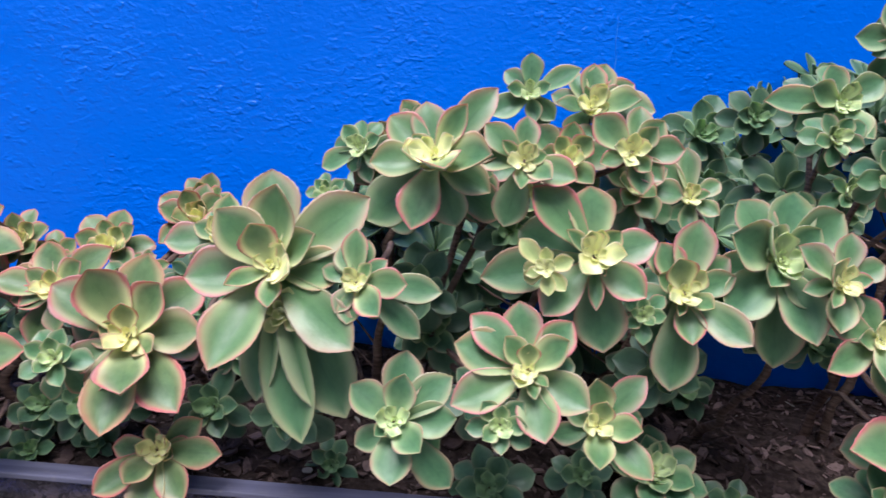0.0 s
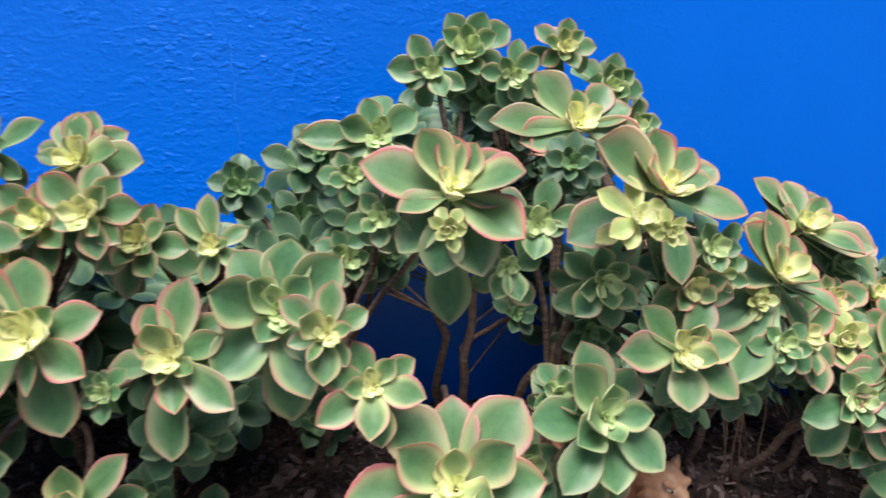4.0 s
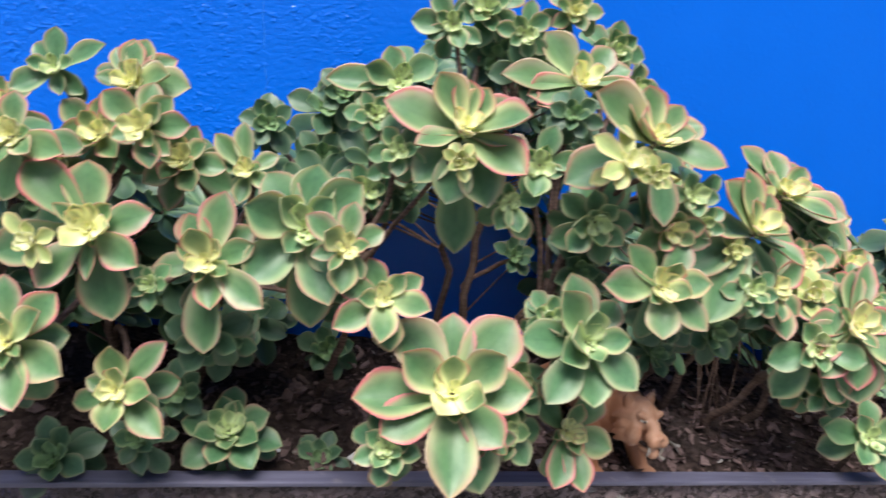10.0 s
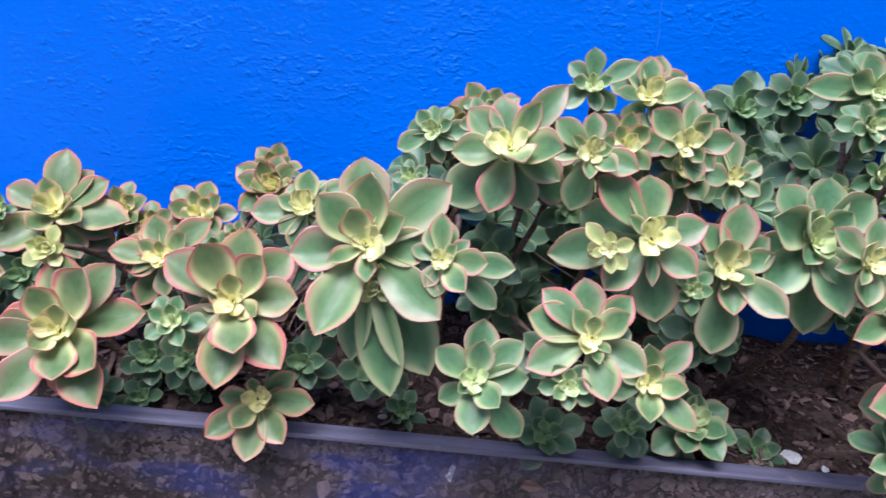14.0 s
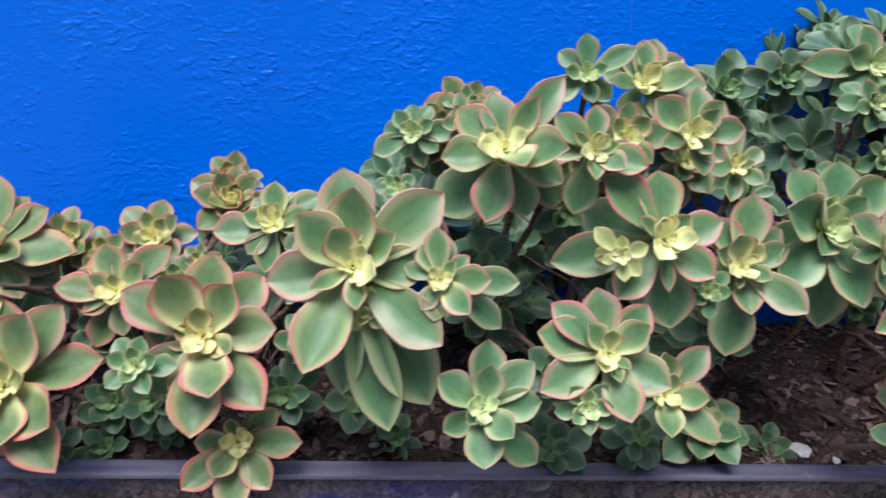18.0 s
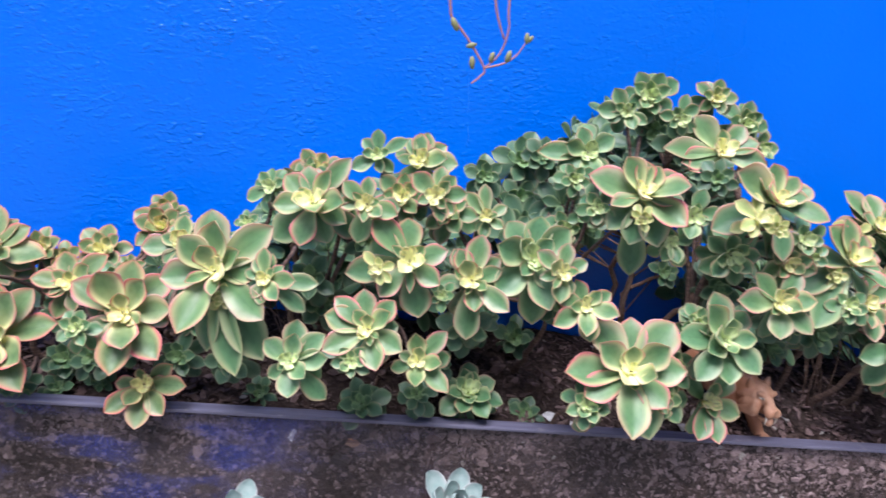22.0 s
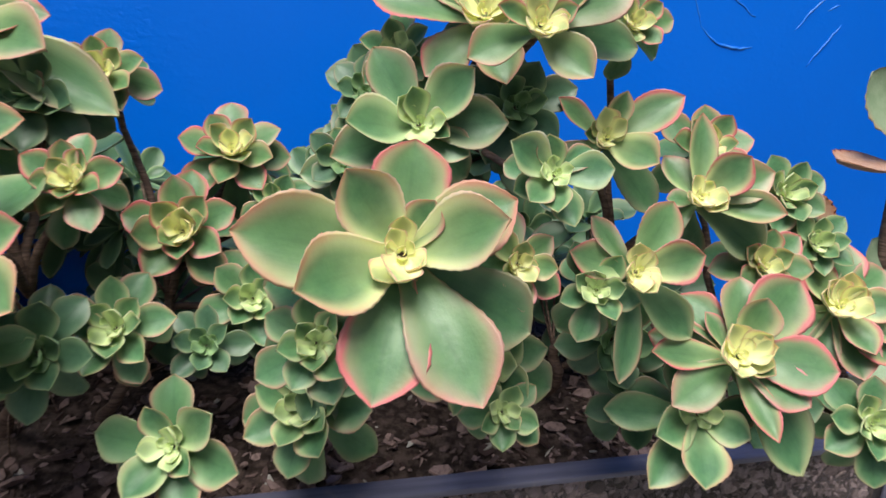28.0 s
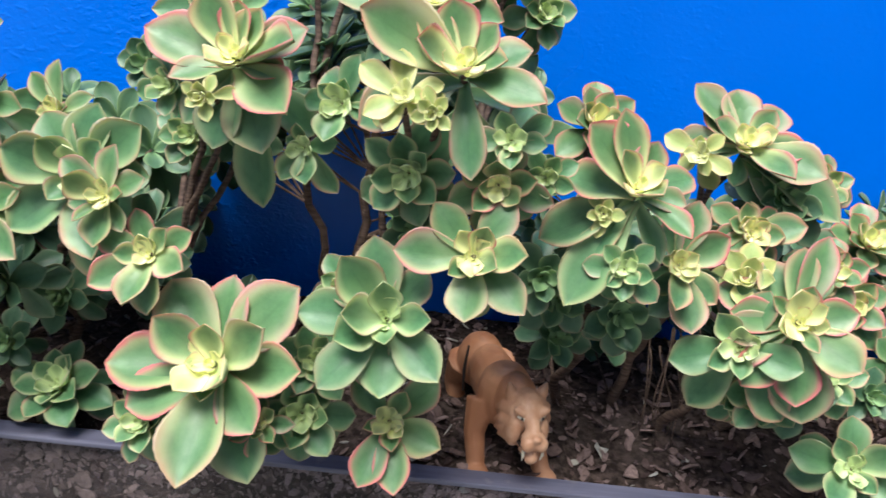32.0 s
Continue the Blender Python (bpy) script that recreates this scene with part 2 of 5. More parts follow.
m = Mat("grey_rim_plastic", 0.42)
w = m.place()
col = m.mix(m.ramp(m.noise(m.scaled(w, 8, 120, 120), 1.0, 4.0), 0.35, 0.7), (0.105, 0.104, 0.158), (0.165, 0.162, 0.228))
col = m.mix(m.ramp(m.noise(w, 60.0, 4.0), 0.58, 0.72, 0.0, 0.5), col, (0.24, 0.22, 0.24))
m.bump(m.noise(w, 150.0), 0.3, 0.001)
RIM = m.done(col)

m = Mat("clear_acrylic", 0.04)
w = m.place()
fres = m.n.new("ShaderNodeFresnel")
fres.inputs["IOR"].default_value = 1.45
gloss = m.n.new("ShaderNodeBsdfGlossy")
gloss.inputs["Roughness"].default_value = 0.06
clear = m.n.new("ShaderNodeBsdfTransparent")
clear.inputs["Color"].default_value = (0.93, 0.93, 0.95, 1)
haze = m.n.new("ShaderNodeBsdfDiffuse")
cut = m.n.new("ShaderNodeSeparateXYZ")
m.l.new(w, cut.inputs[0])
# the haze turns blue and denser in streaks towards the left end
blue_tint = m.math("MULTIPLY", m.ramp(m.math("ADD", cut.outputs["X"], m.math("MULTIPLY", m.noise(w, 7.0, 3.0), 0.5)), 0.15, 0.55, 1.0, 0.0), m.ramp(m.noise(m.scaled(w, 7, 1, 26), 1.0, 4.0, 0.6), 0.44, 0.62))
m.l.new(m.mix(blue_tint, (0.42, 0.35, 0.39), (0.06, 0.10, 0.46)), haze.inputs["Color"])
mx1, mx2 = m.n.new("ShaderNodeMixShader"), m.n.new("ShaderNodeMixShader")
film = m.ramp(m.noise(m.scaled(w, 5, 5, 9), 1.0, 5.0, 0.65), 0.42, 0.78, 0.02, 0.20)
run = m.math("MULTIPLY", m.ramp(m.noise(m.scaled(w, 95, 5, 7), 1.0, 4.0, 0.6), 0.50, 0.75, 0.0, 0.16), m.ramp(m.noise(m.scaled(w, 4, 1, 16), 1.0, 3.0), 0.40, 0.65))
m.l.new(m.math("ADD", m.math("ADD", film, run), m.math("MULTIPLY", blue_tint, 0.20)), mx1.inputs[0])
m.l.new(clear.outputs[0], mx1.inputs[1])
m.l.new(haze.outputs[0], mx1.inputs[2])
m.l.new(fres.outputs[0], mx2.inputs[0])
m.l.new(mx1.outputs[0], mx2.inputs[1])
m.l.new(gloss.outputs[0], mx2.inputs[2])
m.l.new(mx2.outputs[0], m.n["Material Output"].inputs["Surface"])
GLASS = m.m

m = Mat("clear_back")
clear = m.n.new("ShaderNodeBsdfTransparent")
clear.inputs["Color"].default_value = (0.96, 0.96, 0.97, 1)
m.l.new(clear.outputs[0], m.n["Material Output"].inputs["Surface"])
CLEAR = m.m

m = Mat("concrete", 0.85)
w = m.place()
GROUND = m.done(m.mix(m.ramp(m.noise(w, 6.0, 6.0), 0.3, 0.7), (0.13, 0.125, 0.115), (0.21, 0.20, 0.185)))

m = Mat("toy_orange_brown", 0.5)
w = m.coord()
col = m.mix(m.ramp(m.noise(w, 22.0, 3.0), 0.35, 0.7), (0.40, 0.165, 0.080), (0.54, 0.270, 0.150))
low = m.n.new("ShaderNodeSeparateXYZ")
m.l.new(w, low.inputs[0])
col = m.mix(m.ramp(m.math("ADD", low.outputs["Z"], m.math("MULTIPLY", m.noise(w, 90.0), 0.012)), 0.092, 0.106, 0.0, 0.75), col, (0.075, 0.042, 0.035))
col = m.mix(m.math("MULTIPLY", m.ramp(low.outputs["Y"], -0.020, 0.022, 0.62, 0.0), m.ramp(m.noise(w, 120.0, 3.0), 0.35, 0.65, 0.5, 1.0)), col, (0.66, 0.42, 0.29))
m.bump(m.noise(w, 160.0), 0.25, 0.002)
TOY = m.done(col)
IVORY = Mat("toy_ivory", 0.4).done((0.72, 0.66, 0.55))
STRIPE = Mat("toy_dark_stripe", 0.5).done((0.03, 0.02, 0.018))

m = Mat("grey_pot_plastic", 0.5)
POT = m.done(m.mix(m.ramp(m.noise(m.place(), 18.0, 4.0), 0.3, 0.7), (0.075, 0.080, 0.068), (0.115, 0.120, 0.100)))


def plain_leaf(name, one, two, edge_col, amount):
    k = Mat(name, 0.5)
    c = k.mix(k.ramp(k.noise(k.coord(), 6.0, 4.0), 0.3, 0.7), one, two)
    c = k.mix(k.math("MULTIPLY", k.ramp(k.attr("edge"), 0.72, 1.0), amount), c, edge_col)
    k.bump(k.noise(k.coord(), 30.0), 0.12, 0.02)
    return k.done(c)


PADDLE = plain_leaf("paddle_leaf", (0.22, 0.31, 0.19), (0.30, 0.38, 0.25), (0.48, 0.27, 0.16), 0.6)
RUST = plain_leaf("rusty_paddle_leaf", (0.46, 0.25, 0.15), (0.52, 0.33, 0.22), (0.50, 0.18, 0.10), 0.8)
BRANCH_LEAF = plain_leaf("branch_leaf", (0.27, 0.36, 0.17), (0.34, 0.42, 0.24), (0.50, 0.55, 0.35), 0.7)
WHITE_LEAF = plain_leaf("white_leaf", (0.62, 0.64, 0.58), (0.72, 0.73, 0.68), (0.78, 0.78, 0.75), 0.5)
ECHEVERIA = plain_leaf("pinkish_fleshy_leaf", (0.25, 0.33, 0.13), (0.46, 0.38, 0.24), (0.66, 0.36, 0.30), 0.9)
FLOWER_STEM = Mat("pink_flower_stem", 0.5).done((0.42, 0.20, 0.20))
BUD = Mat("olive_bud", 0.55).done((0.24, 0.25, 0.12))


# ---- mesh helpers ----
def mesh_of(name, verts, faces, material, smooth=True):
    me = bpy.data.meshes.new(name)
    me.from_pydata([tuple(v) for v in verts], [], faces)
    for mat in (material if isinstance(material, (list, tuple)) else (material,)):
        me.materials.append(mat)
    if smooth:
        me.polygons.foreach_set("use_smooth", [True] * len(me.polygons))
    me.update()
    return me


def child(name, me, parent, m=None, label=""):
    ob = new(name, me)
    ob.parent = parent
    ob.matrix_basis = m if m is not None else Matrix()
    return tagged(ob, label)


def bm_mesh(name, bm, material, smooth=False):
    me = bpy.data.meshes.new(name)
    bm.to_mesh(me)
    bm.free()
    for mat in (material if isinstance(material, (list, tuple)) else (material,)):
        me.materials.append(mat)
    if smooth:
        me.polygons.foreach_set("use_smooth", [True] * len(me.polygons))
    return me


def box_mesh(name, lo, hi, material, bevel=0.0):
    bm = bmesh.new()
    bmesh.ops.create_cube(bm, size=1.0)
    for v in bm.verts:
        v.co = Vector([lo[k] if v.co[k] < 0 else hi[k] for k in range(3)])
    if bevel:
        bmesh.ops.bevel(bm, geom=bm.edges[:], offset=bevel, segments=2, affect="EDGES", profile=0.5)
    return bm_mesh(name, bm, material)


def bezier(a, b, c, d, n):
    out = []
    for k in range(n + 1):
        t = k / n
        out.append(a * (1 - t) ** 3 + b * 3 * t * (1 - t) ** 2 + c * 3 * t * t * (1 - t) + d * t**3)
    return out


def tube(points, radii, sides=7, wobble=0.0, rng=random):
    """Vertices and faces of a closed tube along points."""
    verts, faces = [], []
    n = len(points)
    side = Vector((1, 0, 0))
    for k, p in enumerate(points):
        way = (points[min(k + 1, n - 1)] - points[max(k - 1, 0)]).normalized()
        side = side - way * side.dot(way)
        side = side.normalized() if side.length > 1e-4 else way.orthogonal().normalized()
        other = way.cross(side)
        for j in range(sides):
            t = 2 * math.pi * j / sides
            r = radii[k] * (1 + wobble * (rng.random() - 0.5))
            verts.append(p + (side * math.cos(t) + other * math.sin(t)) * r)
    for k in range(n - 1):
        for j in range(sides):
            i, i2 = k * sides + j, k * sides + (j + 1) % sides
            faces.append((i, i2, i2 + sides, i + sides))
    faces.append(tuple(range(sides))[::-1])
    faces.append(tuple((n - 1) * sides + j for j in range(sides)))
    return verts, faces


# ---- leaves ----
COLS = (-1.0, -0.92, -0.5, 0.0, 0.5, 0.92, 1.0)


def leaf_shape(width, curl, cup, twist, rng, tip=0.05, full=0.64, neck=0.27, thick=0.06, teeth=0.009, ROWS=16):
    """A fleshy spoon-shaped leaf of length 1 along +y, upper side +z. Returns vertices, faces, and the edge and along values."""
    verts, faces, edge, along = [], [], [], []
    nc = len(COLS)
    half = []
    steps = [1 - (1 - k / ROWS) ** 1.75 for k in range(ROWS + 1)]
    for v in steps:
        if v < full:
            q = v / full
            h = neck + (1 - neck) * (q * q * (3 - 2 * q)) ** 0.85
        else:
            h = max(0.0, 1 - ((v - full) / (1 - full)) ** 2.6) ** 0.53
        half.append(h * width)
    for k, v in enumerate(steps):
        y = v + tip * max(0.0, (v - 0.90) / 0.10) ** 2
        lift = curl * v * v + 0.03 * math.sin(v * 5 + twist * 9)
        for u in COLS:
            j = 1 + (teeth / width * (1 if k % 2 else -1) if abs(u) == 1 and k > 2 else 0)
            x = u * half[k] * j
            z = lift + cup * half[k] * u * u - (0.020 + 0.10 * abs(twist)) * (1 - abs(u)) ** 2 + twist * u * half[k] * v
            verts.append(Vector((x, y, z)))
            edge.append(abs(u) if k < ROWS else 1.0)
            along.append(v)
    low = {}
    for k, v in enumerate(steps):
        for c, u in ((2, -0.5), (3, 0.0), (4, 0.5)):
            p = verts[k * nc + c].copy()
            p.z -= thick * (1 - u * u) * (0.55 + 0.45 * math.sin(math.pi * v)) * (1 if k < ROWS else 0.1)
            low[k, c] = len(verts)
            verts.append(p)
            edge.append(abs(u))
            along.append(v)
    for k in range(ROWS):
        for c in range(nc - 1):
            i = k * nc + c
            faces.append((i, i + 1, i + 1 + nc, i + nc))
        under = [(k * nc, (k + 1) * nc)] + [(low[k, c], low[k + 1, c]) for c in (2, 3, 4)] + [(k * nc + nc - 1, (k + 1) * nc + nc - 1)]
        for (p0, p1), (q0, q1) in zip(under, under[1:]):
            faces.append((p0, p1, q1, q0))
    return verts, faces, edge, along


def set_attr(me, name, values):
    at = me.attributes.new(name, "FLOAT", "POINT")
    at.data.foreach_set("value", values)


def aeonium_leaf(width, arch, cup, twist, rng, full=0.62, neck=0.34, thick=0.075, teeth=0.0036, rows=26, wave=0.0):
    """A fleshy obovate leaf from the origin to a pointed tip at y = 1, upper side +z. arch: rise of its middle over the line from
    base to tip. Returns vertices, faces, and the edge, along and keel values."""
    verts, faces, edge, along, keel = [], [], [], [], []
    nc = len(COLS)
    steps = [1 - (1 - k / rows) ** 1.35 for k in range(rows + 1)]
    half = []
    for v in steps:
        if v < full:
            q = v / full
            h = neck + (1 - neck) * (q * q * (3 - 2 * q)) ** 0.9
        else:
            h = max(0.0, 1 - ((v - full) / (1 - full)) ** 2.25)
        half.append(h * width)
    phase = rng.uniform(0, 6)
    for k, v in enumerate(steps):
        lift = 4 * arch * v * (1 - v)
        for u in COLS:
            tooth = teeth * (1 if k % 2 else -1) if abs(u) == 1 and 3 < k < rows else 0.0
            x = u * (half[k] + tooth)
            z = lift + cup * half[k] * u * u - 0.018 * (1 - abs(u)) ** 2 + twist * u * half[k] * v + wave * half[k] * u * u * math.sin(v * 8 + phase + u)
            verts.append(Vector((x, v, z)))
            edge.append(1 - (1 - abs(u)) * (half[k] / width) ** 0.6)
            along.append(v)
            keel.append(0.0)
    low = {}
    for k, v in enumerate(steps):
        for c, u in ((2, -0.5), (3, 0.0), (4, 0.5)):
            p = verts[k * nc + c].copy()
            p.z -= thick * (1 - 0.8 * u * u) * (0.55 + 0.45 * math.sin(math.pi * v)) * (1 if k < rows else 0.1)
            low[k, c] = len(verts)
            verts.append(p)
            edge.append(abs(u))
            along.append(v)
            keel.append(1.0 if c == 3 else 0.25)
    for k in range(rows):
        for c in range(nc - 1):
            i = k * nc + c
            faces.append((i, i + 1, i + 1 + nc, i + nc))
        under = [(k * nc, (k + 1) * nc)] + [(low[k, c], low[k + 1, c]) for c in (2, 3, 4)] + [(k * nc + nc - 1, (k + 1) * nc + nc - 1)]
        for (p0, p1), (q0, q1) in zip(under, under[1:]):
            faces.append((p0, p1, q1, q0))
    return verts, faces, edge, along, keel


LEAVES = {}
STAGES = (0.12, 0.34, 0.56, 0.78, 1.0)
lr = random.Random(11)
for kind, mat in LEAF.items():
    for si, s in enumerate(STAGES):
        for var in range(5):
            vs, fs, ed, al, ke = aeonium_leaf(
                0.365 - 0.095 * s + lr.uniform(-0.02, 0.02), -0.10 + 0.17 * s + lr.uniform(-0.03, 0.03), 0.55 - 0.34 * s + lr.uniform(-0.10, 0.14), lr.uniform(-0.16, 0.16), lr,
                full=0.64 + lr.uniform(-0.04, 0.06), neck=0.42 - 0.12 * s, wave=0.10 * s)
            me = mesh_of("leaf", vs, fs, mat)
            set_attr(me, "edge", ed)
            set_attr(me, "along", al)
            set_attr(me, "age", [s] * len(vs))
            set_attr(me, "keel", ke)
            LEAVES[kind, si, var] = me


def heart_mesh(kind, var):
    """The tight cupped innermost leaves of a rosette, nested in a spiral, as one mesh, for a rosette of radius 1."""
    rng = random.Random(var * 7 + ord(kind))
    verts, faces, edge, along, age = [], [], [], [], []
    for k in range(8):
        vs, fs, ed, al, _ = aeonium_leaf(0.43 - 0.008 * k, -0.12, 0.40 - 0.01 * k, 0, rng, full=0.60, neck=0.62, thick=0.06, teeth=0.0, rows=12)
        size = 0.075 * 1.235**k
        m = pose(0, 0, 0, 0, 0, k * 137.5 + rng.uniform(-5, 5)) @ pose(0, 0.008 + 0.009 * k, 0.040 - 0.006 * k, 86 - 5.6 * k) @ Matrix.Scale(size, 4)
        faces += [tuple(i + len(verts) for i in f) for f in fs]
        verts += [m @ v for v in vs]
        edge += ed
        along += al
        age += [0.0 + 0.022 * k] * len(vs)
    me = mesh_of("rosette", verts, faces, LEAF[kind])
    set_attr(me, "edge", edge)
    set_attr(me, "along", along)
    set_attr(me, "age", age)
    return me


HEARTS = {(kind, v): heart_mesh(kind, v) for kind in LEAF for v in range(3)}
plants = {}
crowns = []
trunks = {}


def axis_pose(x, y, z, az, el, spin):
    """A pose whose +z points to azimuth az (from -y towards +x) and elevation el."""
    a, e = radians(az), radians(el)
    n = Vector((math.sin(a) * math.cos(e), -math.cos(a) * math.cos(e), math.sin(e)))
    up = Vector((0, 0, 1)) if abs(n.z) < 0.98 else Vector((0, 1, 0))
    right = up.cross(n).normalized()
    m = Matrix((right, n.cross(right), n)).transposed().to_4x4()
    m.translation = (x, y, z)
    return m @ pose(0, 0, 0, 0, 0, spin)


def rosette(shrub, x, y, z, az, el, size, kind, spin, ring="", skirt=5, upright=0):
    """One rosette: its heart mesh, its leaves as children, and the branch that carries it.
    ring: its main leaves as angle:length:lift, perhaps with :width, the angle from the rosette's right, anticlockwise."""
    rng = random.Random(int(x * 9973) + int(z * 7919) + spin)
    crowns.append(Vector((x, y, z)))
    base = shrub.matrix_basis.translation
    m = axis_pose(x - base.x, y - base.y, z - base.z, az, el, 0)
    ros = child("rosette", HEARTS[kind, rng.randrange(3)], shrub, m @ pose(0, 0, 0, 0, 0, spin) @ Matrix.Scale(size, 4))

    def leaf(angle, length, lift, stage, drop, sort=kind, wide=1.0):
        loc = pose(0, 0, 0, 0, 0, angle - spin - 90) @ pose(0, 0.03, drop, lift, rng.uniform(-10, 10), 0)
        child("leaf", LEAVES[sort, stage, rng.randrange(5)], ros, loc @ Matrix.Diagonal((length * wide, length, length * 0.5 * (1 + wide), 1)))

    if ring:
        items = [[float(v) for v in item.split(":")] for item in ring.split()]
        for angle, length, lift, *wide in items:
            stage = (0 if length < 0.4 else 1) if lift > 45 else 2 if lift > 18 else rng.choice((3, 3, 4))
            drop = 0.03 - 0.0035 * (60 - lift) if lift > -30 else -0.8
            slim = wide[0] if wide else min(1.12, 1.15 / length) if length > 1 else 1.1
            leaf(angle, length, lift + upright, stage, drop, "G" if lift < -10 and kind in "VR" else kind, slim)
        turns = sorted(v[0] % 360 for v in items)
        for k, turn in enumerate(turns):
            gap = (turns[(k + 1) % len(turns)] - turn) % 360 or 360
            for j in range(int(gap / (50 if skirt > 1 else 62 if size > 0.05 else 85))):
                leaf(turn + gap * (j + 1) / (int(gap / 44) + 1), rng.uniform(0.80, 0.98), rng.uniform(-12, 8), rng.choice((3, 4)), -0.14)
        young = [v[0] for v in items if v[2] > 30]
        for k in range(max(1, 7 - len(young))):
            turn = max((spin + j * 30 for j in range(12)), key=lambda q: min([abs((q - v + 180) % 360 - 180) for v in young] or [180]))
            young.append(turn)
            leaf(turn + rng.uniform(-10, 10), rng.uniform(0.36, 0.50), rng.uniform(44, 56), 0, 0.01, kind, 1.1)
    else:
        n = 17 if size > 0.045 else 15 if size > 0.032 else 12
        n = min(n, 12) if kind == "D" else n
        for k in range(n):
            s = k / (n - 1)
            length = (0.36 + 0.64 * s**0.8) * rng.uniform(0.92, 1.06)
            lift = 56 * (1 - s) ** 0.9 + 6 - 10 * s * s + rng.uniform(-6, 6) + (16 if kind == "Y" else 0) + upright * (1 - 0.4 * s)
            leaf(spin + k * 137.5 + rng.uniform(-9, 9), length, lift, min(4, int(s * 4.99)), 0.04 - 0.20 * s, kind, 1.1)
    # older leaves drooping beneath
    for k in range(skirt if size > 0.028 else 2):
        leaf(spin + 40 + k * 360 / max(1, skirt) + rng.uniform(-22, 22), rng.uniform(0.92, 1.12), rng.uniform(-48, -22), 4, rng.uniform(-0.50, -0.32), "G" if kind in "VR" else kind)
    # the branch
    tip = m.translation - m.to_3x3().col[2] * 0.12 * size
    back = -m.to_3x3().col[2]
    trunk = min(trunks[shrub.name], key=lambda t: abs(t[-1].x - tip.x) + 0.5 * abs(t[-1].y - tip.y))
    low = max([p for p in trunk if p.z < tip.z - 0.03] or [trunk[0]], key=lambda p: p.z)
    far = (tip - low).length
    pts = bezier(low, low + Vector((0, 0, 0.35 * far)), tip + back * 0.40 * far, tip, 9)
    for k in range(1, 9):
        pts[k] = pts[k] + 0.007 * noise.noise_vector(pts[k] * 30 + Vector((x * 7, 0, 0)))
    thick = (0.0022 + 0.012 * size)
    vs, fs = tube(pts, [thick * (1.25 - 0.35 * k / 9) for k in range(10)], 7, 0.25, rng)
    child("branch", mesh_of("branch", vs, fs, BARK), shrub)


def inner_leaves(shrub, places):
    """Old leaves inside a shrub, shade put into their dark colour, as one mesh: rosettes at x, y, z, each facing
    upwards.
    """
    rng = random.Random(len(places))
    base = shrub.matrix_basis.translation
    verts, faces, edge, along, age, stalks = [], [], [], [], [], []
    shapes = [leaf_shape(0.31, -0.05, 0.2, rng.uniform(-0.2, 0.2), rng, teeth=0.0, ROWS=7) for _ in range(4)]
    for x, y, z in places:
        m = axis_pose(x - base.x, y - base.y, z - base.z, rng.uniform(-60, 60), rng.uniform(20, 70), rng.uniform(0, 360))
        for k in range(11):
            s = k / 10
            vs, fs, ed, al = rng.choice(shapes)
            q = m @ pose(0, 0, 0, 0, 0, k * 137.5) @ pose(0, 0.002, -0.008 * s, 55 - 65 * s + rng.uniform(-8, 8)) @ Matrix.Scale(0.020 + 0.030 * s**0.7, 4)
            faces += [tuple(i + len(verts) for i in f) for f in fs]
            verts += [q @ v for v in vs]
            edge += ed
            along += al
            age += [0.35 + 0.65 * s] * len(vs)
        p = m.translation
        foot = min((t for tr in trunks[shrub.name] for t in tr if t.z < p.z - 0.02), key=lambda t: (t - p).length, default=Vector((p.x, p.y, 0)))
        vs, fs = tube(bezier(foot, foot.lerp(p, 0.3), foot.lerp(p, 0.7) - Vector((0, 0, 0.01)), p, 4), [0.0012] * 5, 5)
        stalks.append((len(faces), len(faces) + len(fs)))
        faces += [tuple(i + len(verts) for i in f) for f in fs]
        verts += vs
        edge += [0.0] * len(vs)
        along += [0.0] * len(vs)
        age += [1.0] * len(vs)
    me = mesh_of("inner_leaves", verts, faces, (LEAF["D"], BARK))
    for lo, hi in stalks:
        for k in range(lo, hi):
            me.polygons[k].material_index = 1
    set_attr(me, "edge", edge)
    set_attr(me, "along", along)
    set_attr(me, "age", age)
    child("inner_leaves", me, shrub, None, "crowded inner leaves, coloured dark for shade")


def fill_shrubs():
    """Old rosettes added behind and below the outer ones, back to the wall, to shade the gaps."""
    rng = random.Random(4)
    spots = {}
    x = -0.56
    while x < 1.36:
        near = sorted((c for c in crowns if abs(c.x - x) < 0.05), key=lambda c: -c.z)
        for row in (0.13, 0.19, 0.25, 0.31, 0.35) if near else ():
            top = near[min(1, len(near) - 1)]
            px, py = x + rng.uniform(-0.02, 0.02), min(0.35, row + rng.uniform(-0.02, 0.02))
            pz = top.z - (py - top.y) * (0.40 - top.z) / (0.6 + top.y) - 0.055 - rng.uniform(0, 0.045)
            if pz < 0.05 or py < top.y + 0.04:
                continue
            key = next(k for k, end in (("A", -0.25), ("B", -0.03), ("C", 0.27), ("D", 0.62), ("E", 0.98), ("F", 9.0)) if px < end)
            spots.setdefault(key, []).append((px, py, pz))
            if -0.02 < px < 0.26 and pz > 0.13 and row < 0.22:
                spots[key].append((px + 0.012, py - 0.02, pz - 0.06))
        x += 0.032
    for key, places in spots.items():
        inner_leaves(plants[key], places)


